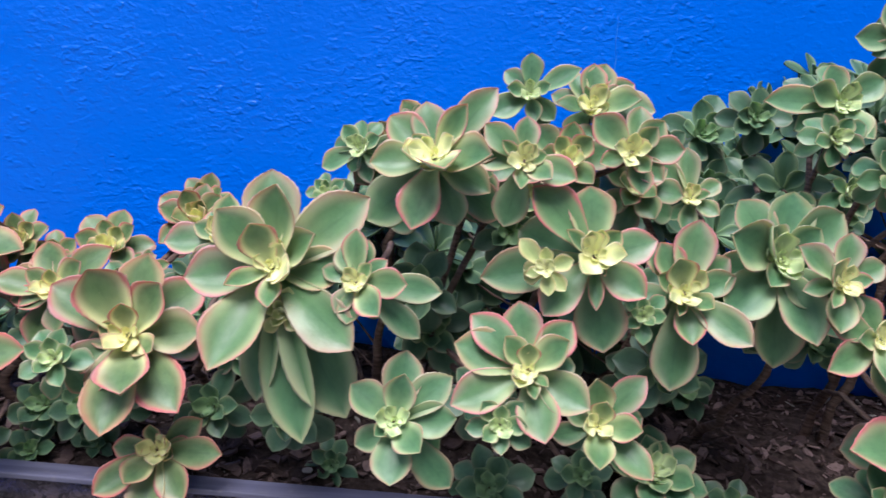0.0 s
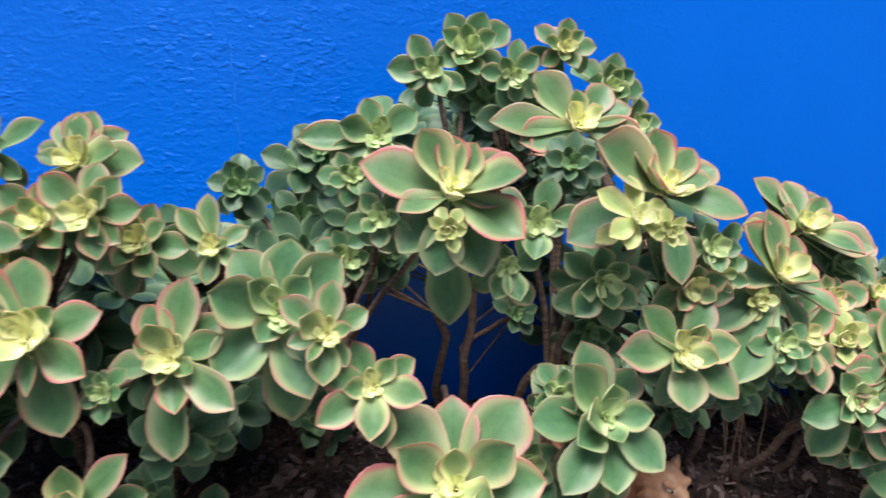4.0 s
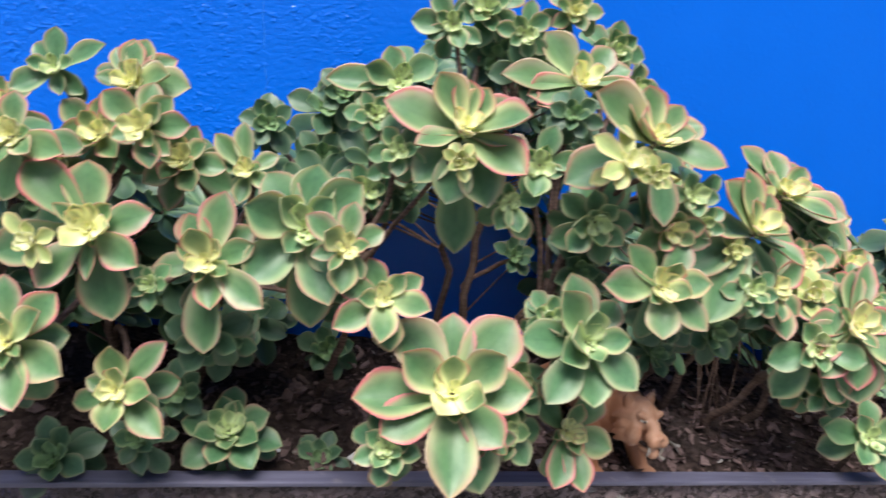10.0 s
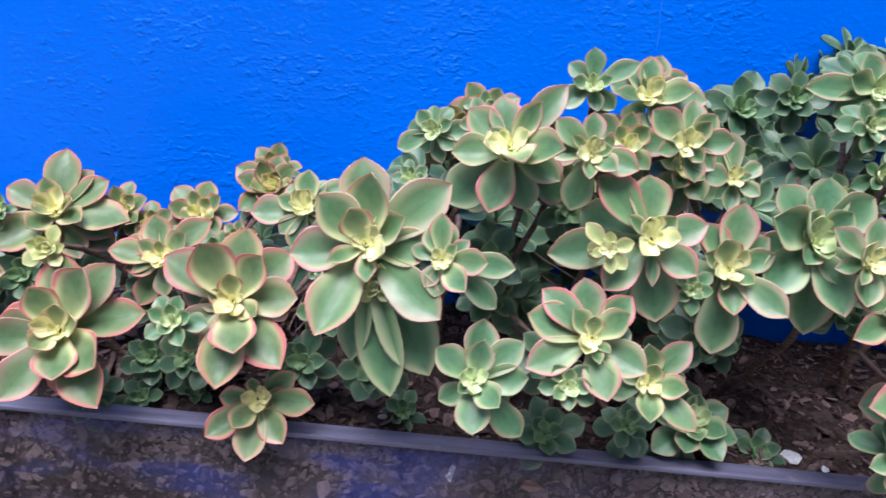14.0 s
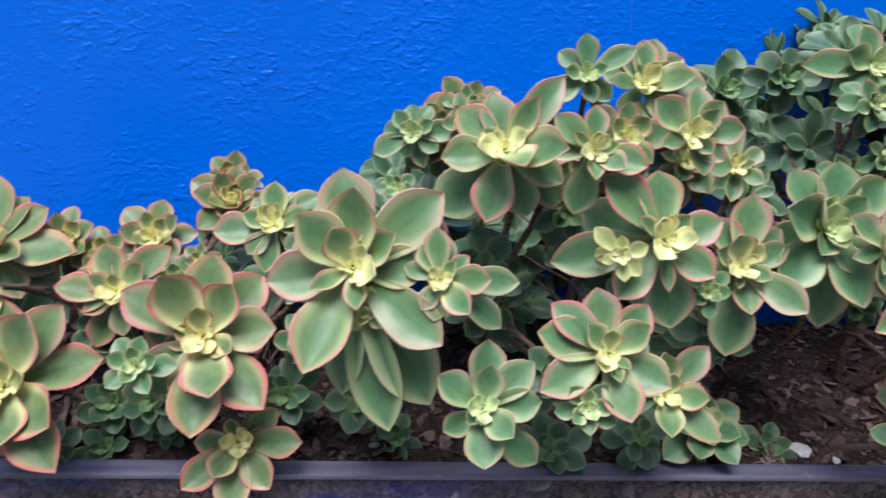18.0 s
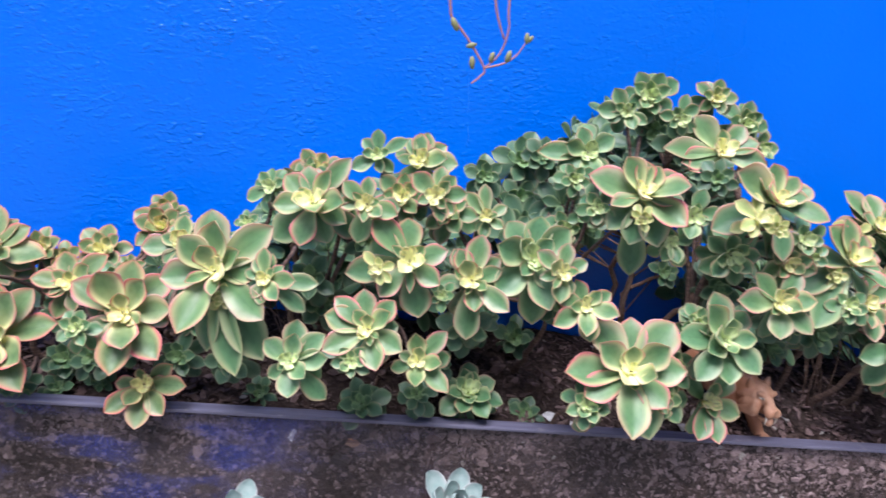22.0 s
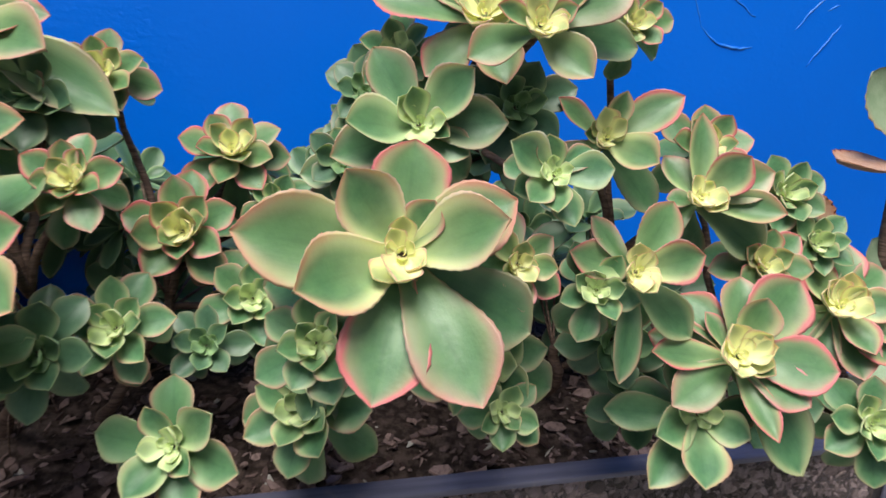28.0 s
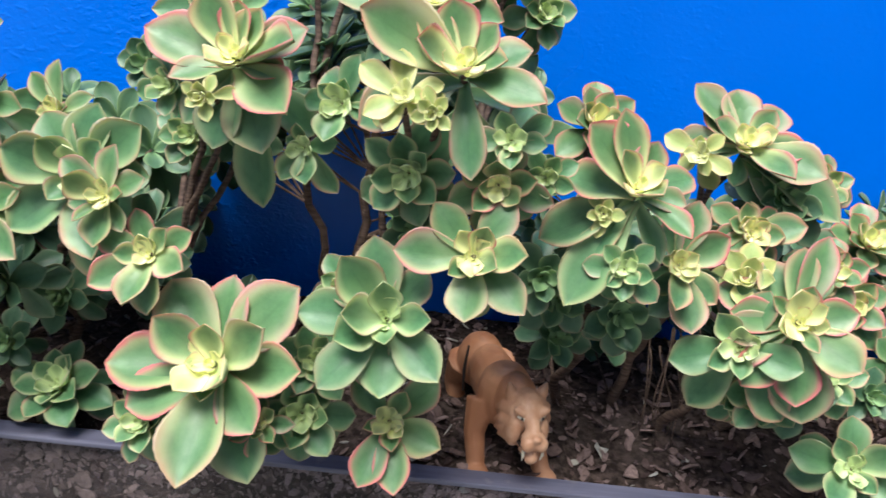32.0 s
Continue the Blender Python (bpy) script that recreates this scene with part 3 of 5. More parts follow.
def shrub(key, x, y, label, tops=()):
    """The root Empty of a plant with its trunks, each given by its foot and its top (x, y, z)."""
    ob = plants[key] = tagged(new("aeonium_shrub" if tops else "aeonium_seedling"), label, "succulent", "aeoniums in the planter")
    ob.matrix_basis = Matrix.Translation((x, y, soil_z(x, y)))
    rng = random.Random(int(x * 1000) + 5)
    base = ob.matrix_basis.translation
    trunks[ob.name] = []
    for fx, fy, tx, ty, tz in tops:
        a = Vector((fx, fy, soil_z(fx, fy) - 0.012)) - base
        d = Vector((tx, ty, tz)) - base
        side = Vector((rng.uniform(-0.03, 0.03), rng.uniform(-0.02, 0.02), 0))
        pts = bezier(a, a + (d - a) * 0.3 + side, a + (d - a) * 0.7 - side, d, 12)
        for k in range(1, 12):
            pts[k] = pts[k] + 0.013 * noise.noise_vector(pts[k] * 24 + Vector((x * 9, 0, k * 0.1)))
        trunks[ob.name].append(pts)
        vs, fs = tube(pts, [0.0056 - 0.0024 * k / 12 for k in range(13)], 8, 0.3, rng)
        child("trunk", mesh_of("trunk", vs, fs, BARK), ob)
    if not tops:
        trunks[ob.name].append([Vector((0, 0, -0.01)), Vector((0, 0, 0.0))])
    return ob


def smooth(t):
    t = min(1.0, max(0.0, t))
    return t * t * (3 - 2 * t)


def soil_z(x, y):
    """Height of the soil inside the planter."""
    return -0.016 + 0.030 * smooth(y / 0.16) + 0.010 * (noise.noise(Vector((x * 9, y * 9, 0.3)))) + 0.004 * noise.noise(Vector((x * 31, y * 31, 2)))


# ---- setting ----
WALL_Y, FLOOR_Z = 0.375, -0.32
tagged(new("wall_north", box_mesh("wall_north", (-4.0, WALL_Y, FLOOR_Z), (5.5, WALL_Y + 0.2, 2.8), BLUE)), "saturated blue painted rendered wall with brushed relief", "wall", kind="structure")
gp = bmesh.new()
bmesh.ops.create_grid(gp, x_segments=2, y_segments=2, size=60)
g = new("ground", bm_mesh("ground", gp, GROUND))
g.location.z = FLOOR_Z
tagged(g, "grey concrete paving in front of the wall", "ground", kind="structure")

# added out of view: blocks the eastern sky to darken the right end
tagged(new("wall_east", box_mesh("wall_east", (2.05, -5.99, FLOOR_Z), (2.25, WALL_Y - 0.004, 4.2), GROUND)), "plain grey wall added out of view to close the yard", "wall", kind="structure")
# added behind the camera, kept low so the blue wall reflects sky
tagged(new("wall_south", box_mesh("wall_south", (-8.0, -6.2, FLOOR_Z), (9.5, -6.0, 1.2), GROUND)), "plain grey wall added out of view to close the yard", "wall", kind="structure")

# ---- planter ----
def pane_mesh(name, lo, hi, out):
    """A sheet of acrylic whose outer face, towards out, reflects."""
    me = box_mesh(name, lo, hi, (GLASS, CLEAR))
    for p in me.polygons:
        p.material_index = 0 if p.normal.dot(Vector(out)) > 0.9 else 1
    return me


LEFT, RIGHT, BACK = -0.95, 1.512, 0.345
planter = tagged(new("planter"), "long clear acrylic planter box with grey rim, filled with soil", "planter")
planter.location = (0, 0, FLOOR_Z)
up = Matrix.Translation((0, 0, -FLOOR_Z))
pane = child("front_pane", pane_mesh("front_pane", (LEFT, 0.004, FLOOR_Z), (RIGHT, 0.009, -0.004), (0, -1, 0)), planter, up, "clear scratched acrylic front")
pane.visible_shadow = False
pane = child("side_pane", pane_mesh("side_pane", (RIGHT - 0.006, 0.012, FLOOR_Z), (RIGHT - 0.001, BACK, -0.004), (1, 0, 0)), planter, up)
pane.visible_shadow = False
child("side_pane", pane_mesh("side_pane", (LEFT, 0.012, FLOOR_Z), (LEFT + 0.005, BACK, -0.004), (-1, 0, 0)), planter, up)
child("front_rim", box_mesh("front_rim", (LEFT, 0.0, -0.003), (RIGHT, 0.021, 0.002), RIM, 0.0012), planter, up, "grey plastic front rim")
child("back_rim", box_mesh("back_rim", (LEFT, BACK, -0.003), (RIGHT, BACK + 0.02, 0.002), RIM, 0.0012), planter, up)
child("side_rim", box_mesh("side_rim", (RIGHT - 0.02, 0.0215, -0.003), (RIGHT, BACK - 0.0005, 0.002), RIM, 0.0012), planter, up)
child("side_rim", box_mesh("side_rim", (LEFT, 0.0215, -0.003), (LEFT + 0.02, BACK - 0.0005, 0.002), RIM, 0.0012), planter, up)
child("corner_post", box_mesh("corner_post", (RIGHT - 0.012, 0.0005, FLOOR_Z), (RIGHT + 0.001, 0.0035, -0.0035), RIM, 0.001), planter, up)
child("corner_post", box_mesh("corner_post", (RIGHT - 0.0005, 0.0045, FLOOR_Z), (RIGHT + 0.003, 0.024, -0.0035), RIM, 0.001), planter, up)

# the soil: a lumpy block
verts, faces = [], []
NX, NY = 240, 34
for j in range(NY + 1):
    for i in range(NX + 1):
        x, y = LEFT + 0.007 + (RIGHT - LEFT - 0.015) * i / NX, 0.0125 + (BACK - 0.015) * j / NY
        verts.append((x, y, soil_z(x, y) + 0.002 * noise.noise(Vector((x * 90, y * 90, 1)))))
for j in range(NY):
    for i in range(NX):
        k = j * (NX + 1) + i
        faces.append((k, k + 1, k + NX + 2, k + NX + 1))
ND = 28
first = len(verts)
for d in range(1, ND + 1):
    for i in range(NX + 1):
        x, _, z0 = verts[i]
        z = z0 + (FLOOR_Z + 0.004 - z0) * d / ND
        verts.append((x, 0.0125 + 0.0035 * abs(noise.noise(Vector((x * 60, z * 60, 4)))), z))
for d in range(ND):
    for i in range(NX):
        a0 = i if d == 0 else first + (d - 1) * (NX + 1) + i
        b0 = first + d * (NX + 1) + i
        faces.append((a0, b0, b0 + 1, a0 + 1))
tagged(new("soil", mesh_of("soil", verts, faces, SOIL)), "dark brown potting soil in the planter", "soil", kind="stuff")


def chips(name, count, material, sizes, seed, front, label, depth=0.15):
    """Bark chips and leaf shreds strewn on the soil or pressed behind the front pane, as one mesh."""
    rng = random.Random(seed)
    vs, fs = [], []
    for _ in range(count):
        x = rng.uniform(LEFT + 0.02, RIGHT - 0.02)
        s = rng.uniform(*sizes) * (0.45 + 1.15 * rng.random() ** 2)
        if front:
            z = -0.010 - depth * rng.random() ** 1.6
            m = pose(x, 0.0112, z, 90 + rng.uniform(-24, 24), rng.uniform(-24, 24), 0) @ pose(0, 0, 0, 0, 0, rng.uniform(0, 360))
        else:
            y = 0.016 + (BACK - 0.03) * rng.random() ** 1.3
            steep = 70 if rng.random() < 0.25 else 32
            m = pose(x, y, soil_z(x, y) + 0.16 * s, rng.uniform(-steep, steep), rng.uniform(-steep, steep), rng.uniform(0, 360))
        l, wd, th = s, s * rng.uniform(0.18, 0.85), s * rng.uniform(0.05, 0.16)
        curl, bend = l * rng.uniform(-0.5, 0.5) * (0.4 if front else 1.0), rng.uniform(-0.35, 0.35)
        b = len(vs)
        rim = [(dx * l * rng.uniform(0.30, 0.60), dy * wd * rng.uniform(0.25, 0.62)) for dx, dy in ((-1, -0.2), (-0.6, -0.9), (0.25, -1), (0.9, -0.5), (1, 0.35), (0.4, 1), (-0.6, 0.8))]
        for dz in (-1, 1):
            for px, py in rim:
                vs.append(m @ Vector((px, py + bend * px * px / l, dz * th * 0.5 + curl * (px / l) ** 2 + 0.4 * curl * (py / wd) ** 2)))
        n = len(rim)
        fs.append(tuple(b + k for k in range(n - 1, -1, -1)))
        fs.append(tuple(b + n + k for k in range(n)))
        for k in range(n):
            k2 = (k + 1) % n
            fs.append((b + k, b + k2, b + n + k2, b + n + k))
    tagged(new(name, mesh_of(name, vs, fs, material, False)), label, "mulch", kind="stuff")


chips("bark_mulch", 8500, CHIP, (0.005, 0.017), 3, False, "brown bark chips and leaf shreds strewn over the soil")
chips("buried_chips", 14000, PRESSED, (0.003, 0.009), 4, True, "brown bark chips pressed behind the acrylic")
chips("buried_shreds", 1600, PRESSED, (0.006, 0.015), 8, True, "larger bark flakes near the top behind the acrylic", 0.055)
chips("pale_litter", 260, PALE, (0.004, 0.012), 5, False, "pale dry litter scattered on the soil")
chips("pale_grit", 120, PALE, (0.003, 0.007), 6, True, "pale grit behind the acrylic")

# ---- plants ----
shrub("A", -0.40, 0.12, "spreading aeonium shrub with blushed yellow-hearted rosettes", ((-0.48, 0.14, -0.47, 0.10, 0.09), (-0.38, 0.12, -0.37, 0.10, 0.09), (-0.29, 0.14, -0.28, 0.14, 0.10)))
shrub("B", -0.12, 0.12, "aeonium shrub with large long-leaved green and yellow rosettes", ((-0.2, 0.12, -0.2, 0.08, 0.08), (-0.1, 0.13, -0.1, 0.08, 0.16), (-0.05, 0.15, -0.04, 0.1, 0.22)))
shrub("C", 0.12, 0.14, "dense aeonium shrub with pink-edged yellow-hearted rosettes", ((0.03, 0.14, 0.0, 0.06, 0.12), (0.1, 0.15, 0.08, 0.08, 0.22), (0.16, 0.15, 0.2, 0.06, 0.2)))
shrub("D", 0.44, 0.18, "tall aeonium shrub with pink-edged rosettes on bare brown stems", ((0.3, 0.17, 0.31, 0.05, 0.15), (0.43, 0.19, 0.41, 0.08, 0.27), (0.45, 0.18, 0.46, 0.12, 0.36), (0.46, 0.17, 0.55, 0.04, 0.26), (0.45, 0.16, 0.49, 0.02, 0.14)))
shrub("E", 0.76, 0.14, "aeonium shrub with vivid pink-edged rosettes", ((0.68, 0.15, 0.67, 0.06, 0.18), (0.74, 0.15, 0.76, 0.1, 0.22), (0.78, 0.12, 0.82, 0.06, 0.14), (0.84, 0.13, 0.9, 0.1, 0.12)))
shrub("F", 1.14, 0.14, "rounded aeonium shrub with pale-hearted pink-edged rosettes", ((1.03, 0.15, 1.03, 0.05, 0.16), (1.1, 0.15, 1.1, 0.08, 0.25), (1.2, 0.12, 1.22, 0.04, 0.14), (1.3, 0.12, 1.32, 0.03, 0.09)))
for key, sx, sy in (("a", 0.332, 0.03), ("b", 0.21, 0.05), ("c", 0.315, 0.24), ("d", 0.297, 0.06), ("e", 0.905, 0.03), ("f", 0.99, 0.05)):
    shrub(key, sx, sy, "small green aeonium rosette growing low in the soil")

sh = plants["A"]
rosette(sh, -0.485, 0.012, 0.124, 12, 35, 0.041, "B", 47, "138:1.00:2 174:0.70:20 62:0.81:20 0:1.03:2 254:0.98:2 332:0.66:20 238:0.66:20 100:0.66:37", 2)
rosette(sh, -0.425, 0.083, 0.166, 7, 40, 0.055, "B", 94, "92:1.16:12 158:0.90:12 108:0.60:34 40:0.98:12 222:1.16:12 352:1.26:12 0:0.50:52 222:0.46:52 234:0.64:34 328:0.70:34 336:1.02:-16", 1)
rosette(sh, -0.397, 0.010, 0.154, 7, 18, 0.024, "Y", 141)
rosette(sh, -0.497, 0.002, 0.046, 12, 36, 0.046, "B", 188, "128:0.76:20 53:0.90:20 1:0.73:20 324:1.22:2 176:0.94:2 216:0.66:20 268:0.78:2 114:1.12:2 88:0.66:37 224:0.83:2", 2)
rosette(sh, -0.375, -0.021, 0.093, 6, 31, 0.060, "B", 235, "130:0.74:34 62:1.02:34 278:0.84:34 326:0.98:34 90:0.46:52 230:0.54:52 14:0.48:52 94:1.08:12 58:1.16:12 190:0.96:12 238:1.18:12 304:1.26:12 14:1.18:12 174:1.04:-16", 1)
rosette(sh, -0.499, 0.029, 0.176, 12, 36, 0.040, "G", 282)
rosette(sh, -0.314, 0.048, 0.143, 2, 34, 0.041, "B", 329, "158:0.62:34 42:0.82:34 108:1.02:12 220:0.72:12 180:1.14:12 42:1.36:12 248:1.14:-16 350:0.74:12 104:0.42:52", 1)
rosette(sh, -0.310, 0.152, 0.157, 1, 33, 0.041, "B", 16)
rosette(sh, -0.280, -0.022, 0.112, 0, 31, 0.029, "G", 63)
rosette(sh, -0.248, 0.223, 0.177, -2, 34, 0.049, "B", 110, upright=16)
rosette(sh, -0.258, 0.285, 0.186, -2, 42, 0.040, "B", 157, upright=22)
rosette(sh, -0.466, 0.060, 0.167, 10, 29, 0.019, "G", 204)
rosette(sh, -0.486, 0.050, 0.171, 23, 38, 0.021, "B", 251)
rosette(sh, -0.459, -0.000, 0.116, 17, 23, 0.016, "Y", 298)
rosette(sh, -0.536, 0.020, 0.114, 7, 30, 0.026, "G", 345)
rosette(sh, -0.348, 0.120, 0.148, 3, 32, 0.032, "B", 32)
rosette(sh, -0.257, 0.100, 0.155, -1, 22, 0.019, "B", 79)
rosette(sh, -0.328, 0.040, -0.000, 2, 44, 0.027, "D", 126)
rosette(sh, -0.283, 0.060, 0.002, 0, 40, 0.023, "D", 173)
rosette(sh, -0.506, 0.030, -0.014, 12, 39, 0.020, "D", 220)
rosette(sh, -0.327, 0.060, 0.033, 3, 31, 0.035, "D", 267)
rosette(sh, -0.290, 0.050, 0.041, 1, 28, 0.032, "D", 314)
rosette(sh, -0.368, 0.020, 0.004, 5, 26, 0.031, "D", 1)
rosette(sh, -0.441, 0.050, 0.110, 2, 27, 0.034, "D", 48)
rosette(sh, -0.379, 0.120, 0.161, 4, 31, 0.035, "B", 95)
rosette(sh, -0.276, 0.100, 0.132, -0, 30, 0.033, "G", 142)
rosette(sh, -0.331, 0.060, 0.102, 3, 28, 0.031, "D", 189)
rosette(sh, -0.441, 0.050, 0.068, 8, 32, 0.031, "D", 236)
rosette(sh, -0.540, 0.040, 0.049, 10, 36, 0.032, "D", 283)

sh = plants["B"]
rosette(sh, -0.237, 0.004, 0.126, 1, 32, 0.057, "B", 330, "104:0.50:52 130:1.04:34 54:0.88:34 168:0.40:34 328:0.54:34 286:1.02:34 86:1.16:12 54:1.24:-16 6:0.98:12 154:1.24:12 188:0.50:12 252:0.90:12:0.7 268:1.36:12 312:1.32:12", 1)
rosette(sh, -0.210, -0.000, 0.034, -3, 28, 0.044, "B", 17, "106:0.50:34 342:0.40:34 12:0.66:12 246:0.80:34 310:1.06:12 2:1.20:12 224:1.26:12:0.8 268:1.26:12 182:0.78:12", 1)
rosette(sh, -0.196, 0.118, 0.186, -5, 35, 0.045, "V", 64, "92:0.90:20 40:1.17:2 22:0.75:20 164:0.66:20 190:1.22:2 328:0.87:2 232:0.75:2", 2)
rosette(sh, -0.124, -0.037, 0.203, -9, 29, 0.065, "V", 111, "124:0.56:52 222:0.56:34:0.7 58:0.34:52 148:0.86:34 34:0.66:34 282:0.58:34:0.8 86:0.92:34 104:1.12:12 46:1.30:12 196:0.94:12 6:0.84:12 254:1.26:12:0.8 268:1.42:-16:0.6 326:1.32:12:0.8 306:1.76:-16:0.7 286:1.88:-16:0.6", 1)
rosette(sh, -0.112, -0.045, 0.173, -9, 12, 0.020, "Y", 158)
rosette(sh, -0.063, -0.060, 0.205, -11, 22, 0.031, "V", 252, "48:0.58:34 270:0.94:12 98:1.18:12 6:1.14:12 320:1.20:34 6:1.88:-16 330:1.82:-16 246:0.80:12", 1)
rosette(sh, -0.019, -0.021, 0.292, -15, 30, 0.056, "V", 299, "148:0.40:34 62:0.80:34:0.8 110:0.80:12 194:0.82:12 356:0.92:34 60:1.22:12:0.75 226:1.16:-16 298:0.82:-16 220:1.12:-38 146:0.84:12 298:0.72:52", 1)
rosette(sh, -0.078, 0.079, 0.284, -21, 18, 0.031, "G", 346, "138:0.79:20 34:0.66:20 12:1.22:2 212:1.22:2 256:0.66:2", 2)
rosette(sh, -0.093, -0.006, 0.255, -12, 27, 0.019, "G", 33)
rosette(sh, -0.167, 0.050, 0.149, -6, 27, 0.018, "G", 80)
rosette(sh, -0.157, 0.030, 0.116, -7, 31, 0.030, "G", 127)
rosette(sh, -0.037, 0.060, 0.300, -13, 19, 0.025, "V", 174)
rosette(sh, -0.031, 0.100, 0.306, -13, 22, 0.025, "G", 221)
rosette(sh, -0.175, 0.030, 0.061, -7, 20, 0.035, "D", 268)
rosette(sh, -0.111, 0.020, 0.067, -8, 20, 0.039, "D", 315)
rosette(sh, -0.075, 0.060, 0.000, -10, 34, 0.029, "D", 49)
rosette(sh, -0.267, 0.050, 0.043, -0, 31, 0.034, "D", 96)
rosette(sh, -0.155, 0.100, 0.187, -6, 25, 0.032, "G", 143)
rosette(sh, -0.024, 0.140, 0.300, -6, 26, 0.042, "B", 190)
rosette(sh, -0.054, 0.100, 0.282, -11, 24, 0.040, "B", 237)

sh = plants["C"]
rosette(sh, 0.053, 0.040, 0.346, -10, 18, 0.030, "G", 284, "184:0.70:34 20:0.60:34 290:0.78:12 98:1.06:12 216:1.22:12 30:1.44:12", 1)
rosette(sh, 0.044, -0.032, 0.298, -10, 20, 0.038, "V", 331, "146:0.58:34:0.7 14:0.46:34 272:0.72:34:0.8 96:0.84:12 144:1.00:12 346:1.02:12 260:1.22:-16 324:0.74:34", 1)
rosette(sh, 0.106, 0.052, 0.341, -9, 23, 0.043, "V", 18, "94:0.86:12 38:0.70:12 178:0.64:12 0:0.96:34 120:0.42:34:0.7 0:1.16:12 300:0.84:12 238:0.80:12", 1)
rosette(sh, 0.126, -0.010, 0.312, -10, 16, 0.040, "V", 65, "56:0.64:34 154:0.34:34:0.7 316:0.56:34 144:0.96:12 10:0.92:12 288:0.82:12 208:0.60:12 324:0.76:12 54:0.80:12", 1)
rosette(sh, 0.100, -0.050, 0.239, -5, 25, 0.055, "V", 112, "154:0.38:52 48:0.46:34 156:0.54:34:0.7 140:1.18:12 98:0.92:12 22:0.82:12 328:0.80:12 276:0.68:12:0.6 284:1.20:-16 194:1.46:-16 294:0.32:34:0.6", 1)
rosette(sh, 0.065, -0.060, 0.229, -21, 15, 0.022, "Y", 159, "142:1.24:12 30:0.88:12 286:0.86:12 206:0.66:12 100:0.72:34", 1)
rosette(sh, 0.181, -0.021, 0.213, -13, 25, 0.050, "V", 206, "118:0.66:52 164:0.54:34 328:0.50:34 84:1.16:12 28:0.78:12 122:0.84:12 328:1.20:12:0.75 270:1.46:-16 284:0.78:12 256:0.46:34:0.7", 1)
rosette(sh, 0.058, -0.085, 0.164, -11, 30, 0.046, "V", 253, "98:0.46:52 142:0.62:34 320:0.42:34:0.8 36:0.78:34 286:0.52:34:0.7 104:1.02:12 146:1.16:12 172:1.14:12 214:1.24:12 336:1.02:12 292:1.06:12 58:0.96:12 18:0.74:-16", 1)
rosette(sh, -0.027, -0.079, 0.115, -7, 32, 0.041, "G", 300, "84:0.86:34 230:0.44:34 320:0.80:34 90:1.20:12 44:1.22:12 150:0.96:12 218:0.78:-16 276:1.02:12 318:1.42:-16 12:1.04:12 134:0.34:52", 1)
rosette(sh, 0.123, -0.051, 0.113, -10, 28, 0.039, "V", 347, "74:0.62:52 106:0.96:34 356:0.88:34 276:0.92:34 52:1.32:12 322:1.34:12 164:0.64:12 336:0.82:-16", 1)
rosette(sh, 0.042, -0.098, 0.129, -10, 25, 0.027, "G", 34)
rosette(sh, 0.204, 0.058, 0.277, -16, 25, 0.031, "V", 81, "102:1.42:12 10:0.52:34 334:0.86:12 138:1.40:12 234:0.70:-16", 1)
rosette(sh, 0.143, -0.047, 0.199, -21, 18, 0.022, "G", 128)
rosette(sh, -0.016, 0.020, 0.185, -3, 23, 0.041, "D", 175)
rosette(sh, -0.001, 0.060, 0.139, -0, 20, 0.041, "D", 222)
rosette(sh, 0.039, -0.030, 0.119, -9, 27, 0.037, "D", 269)
rosette(sh, 0.063, 0.020, 0.015, -10, 36, 0.039, "D", 316)
rosette(sh, 0.134, 0.000, 0.044, -14, 38, 0.032, "D", 3)
rosette(sh, 0.050, 0.030, 0.237, -8, 12, 0.036, "D", 50)
rosette(sh, 0.184, 0.000, 0.143, -13, 13, 0.038, "D", 97)
rosette(sh, 0.058, 0.040, 0.262, -6, 16, 0.031, "V", 144)
rosette(sh, 0.255, -0.010, 0.244, -7, 23, 0.054, "G", 191, "150:0.70:52 240:0.56:34 328:0.36:52 164:1.02:34 48:0.68:34 316:0.84:12 84:1.02:12 130:1.02:12 46:1.12:12 228:1.20:12 294:1.26:12 280:1.52:-16", 1)
rosette(sh, 0.288, -0.040, 0.238, -6, 20, 0.034, "V", 238, "6:0.58:34 156:0.90:52 84:1.10:12 148:1.22:12 242:0.84:34:0.6 270:1.10:12 30:0.96:12", 1)
rosette(sh, 0.304, 0.000, 0.178, -8, 21, 0.030, "D", 285)
rosette(sh, 0.197, 0.060, 0.112, -3, 15, 0.038, "D", 332)
rosette(sh, 0.158, 0.040, 0.071, 4, 26, 0.032, "D", 19)
rosette(sh, 0.286, 0.020, 0.191, -6, 9, 0.041, "D", 66)

rosette(sh, 0.088, 0.030, 0.298, -8, 24, 0.042, "V", 77)
rosette(sh, 0.150, 0.042, 0.282, -8, 24, 0.040, "V", 141)
rosette(sh, 0.012, 0.035, 0.282, -8, 24, 0.040, "V", 23)

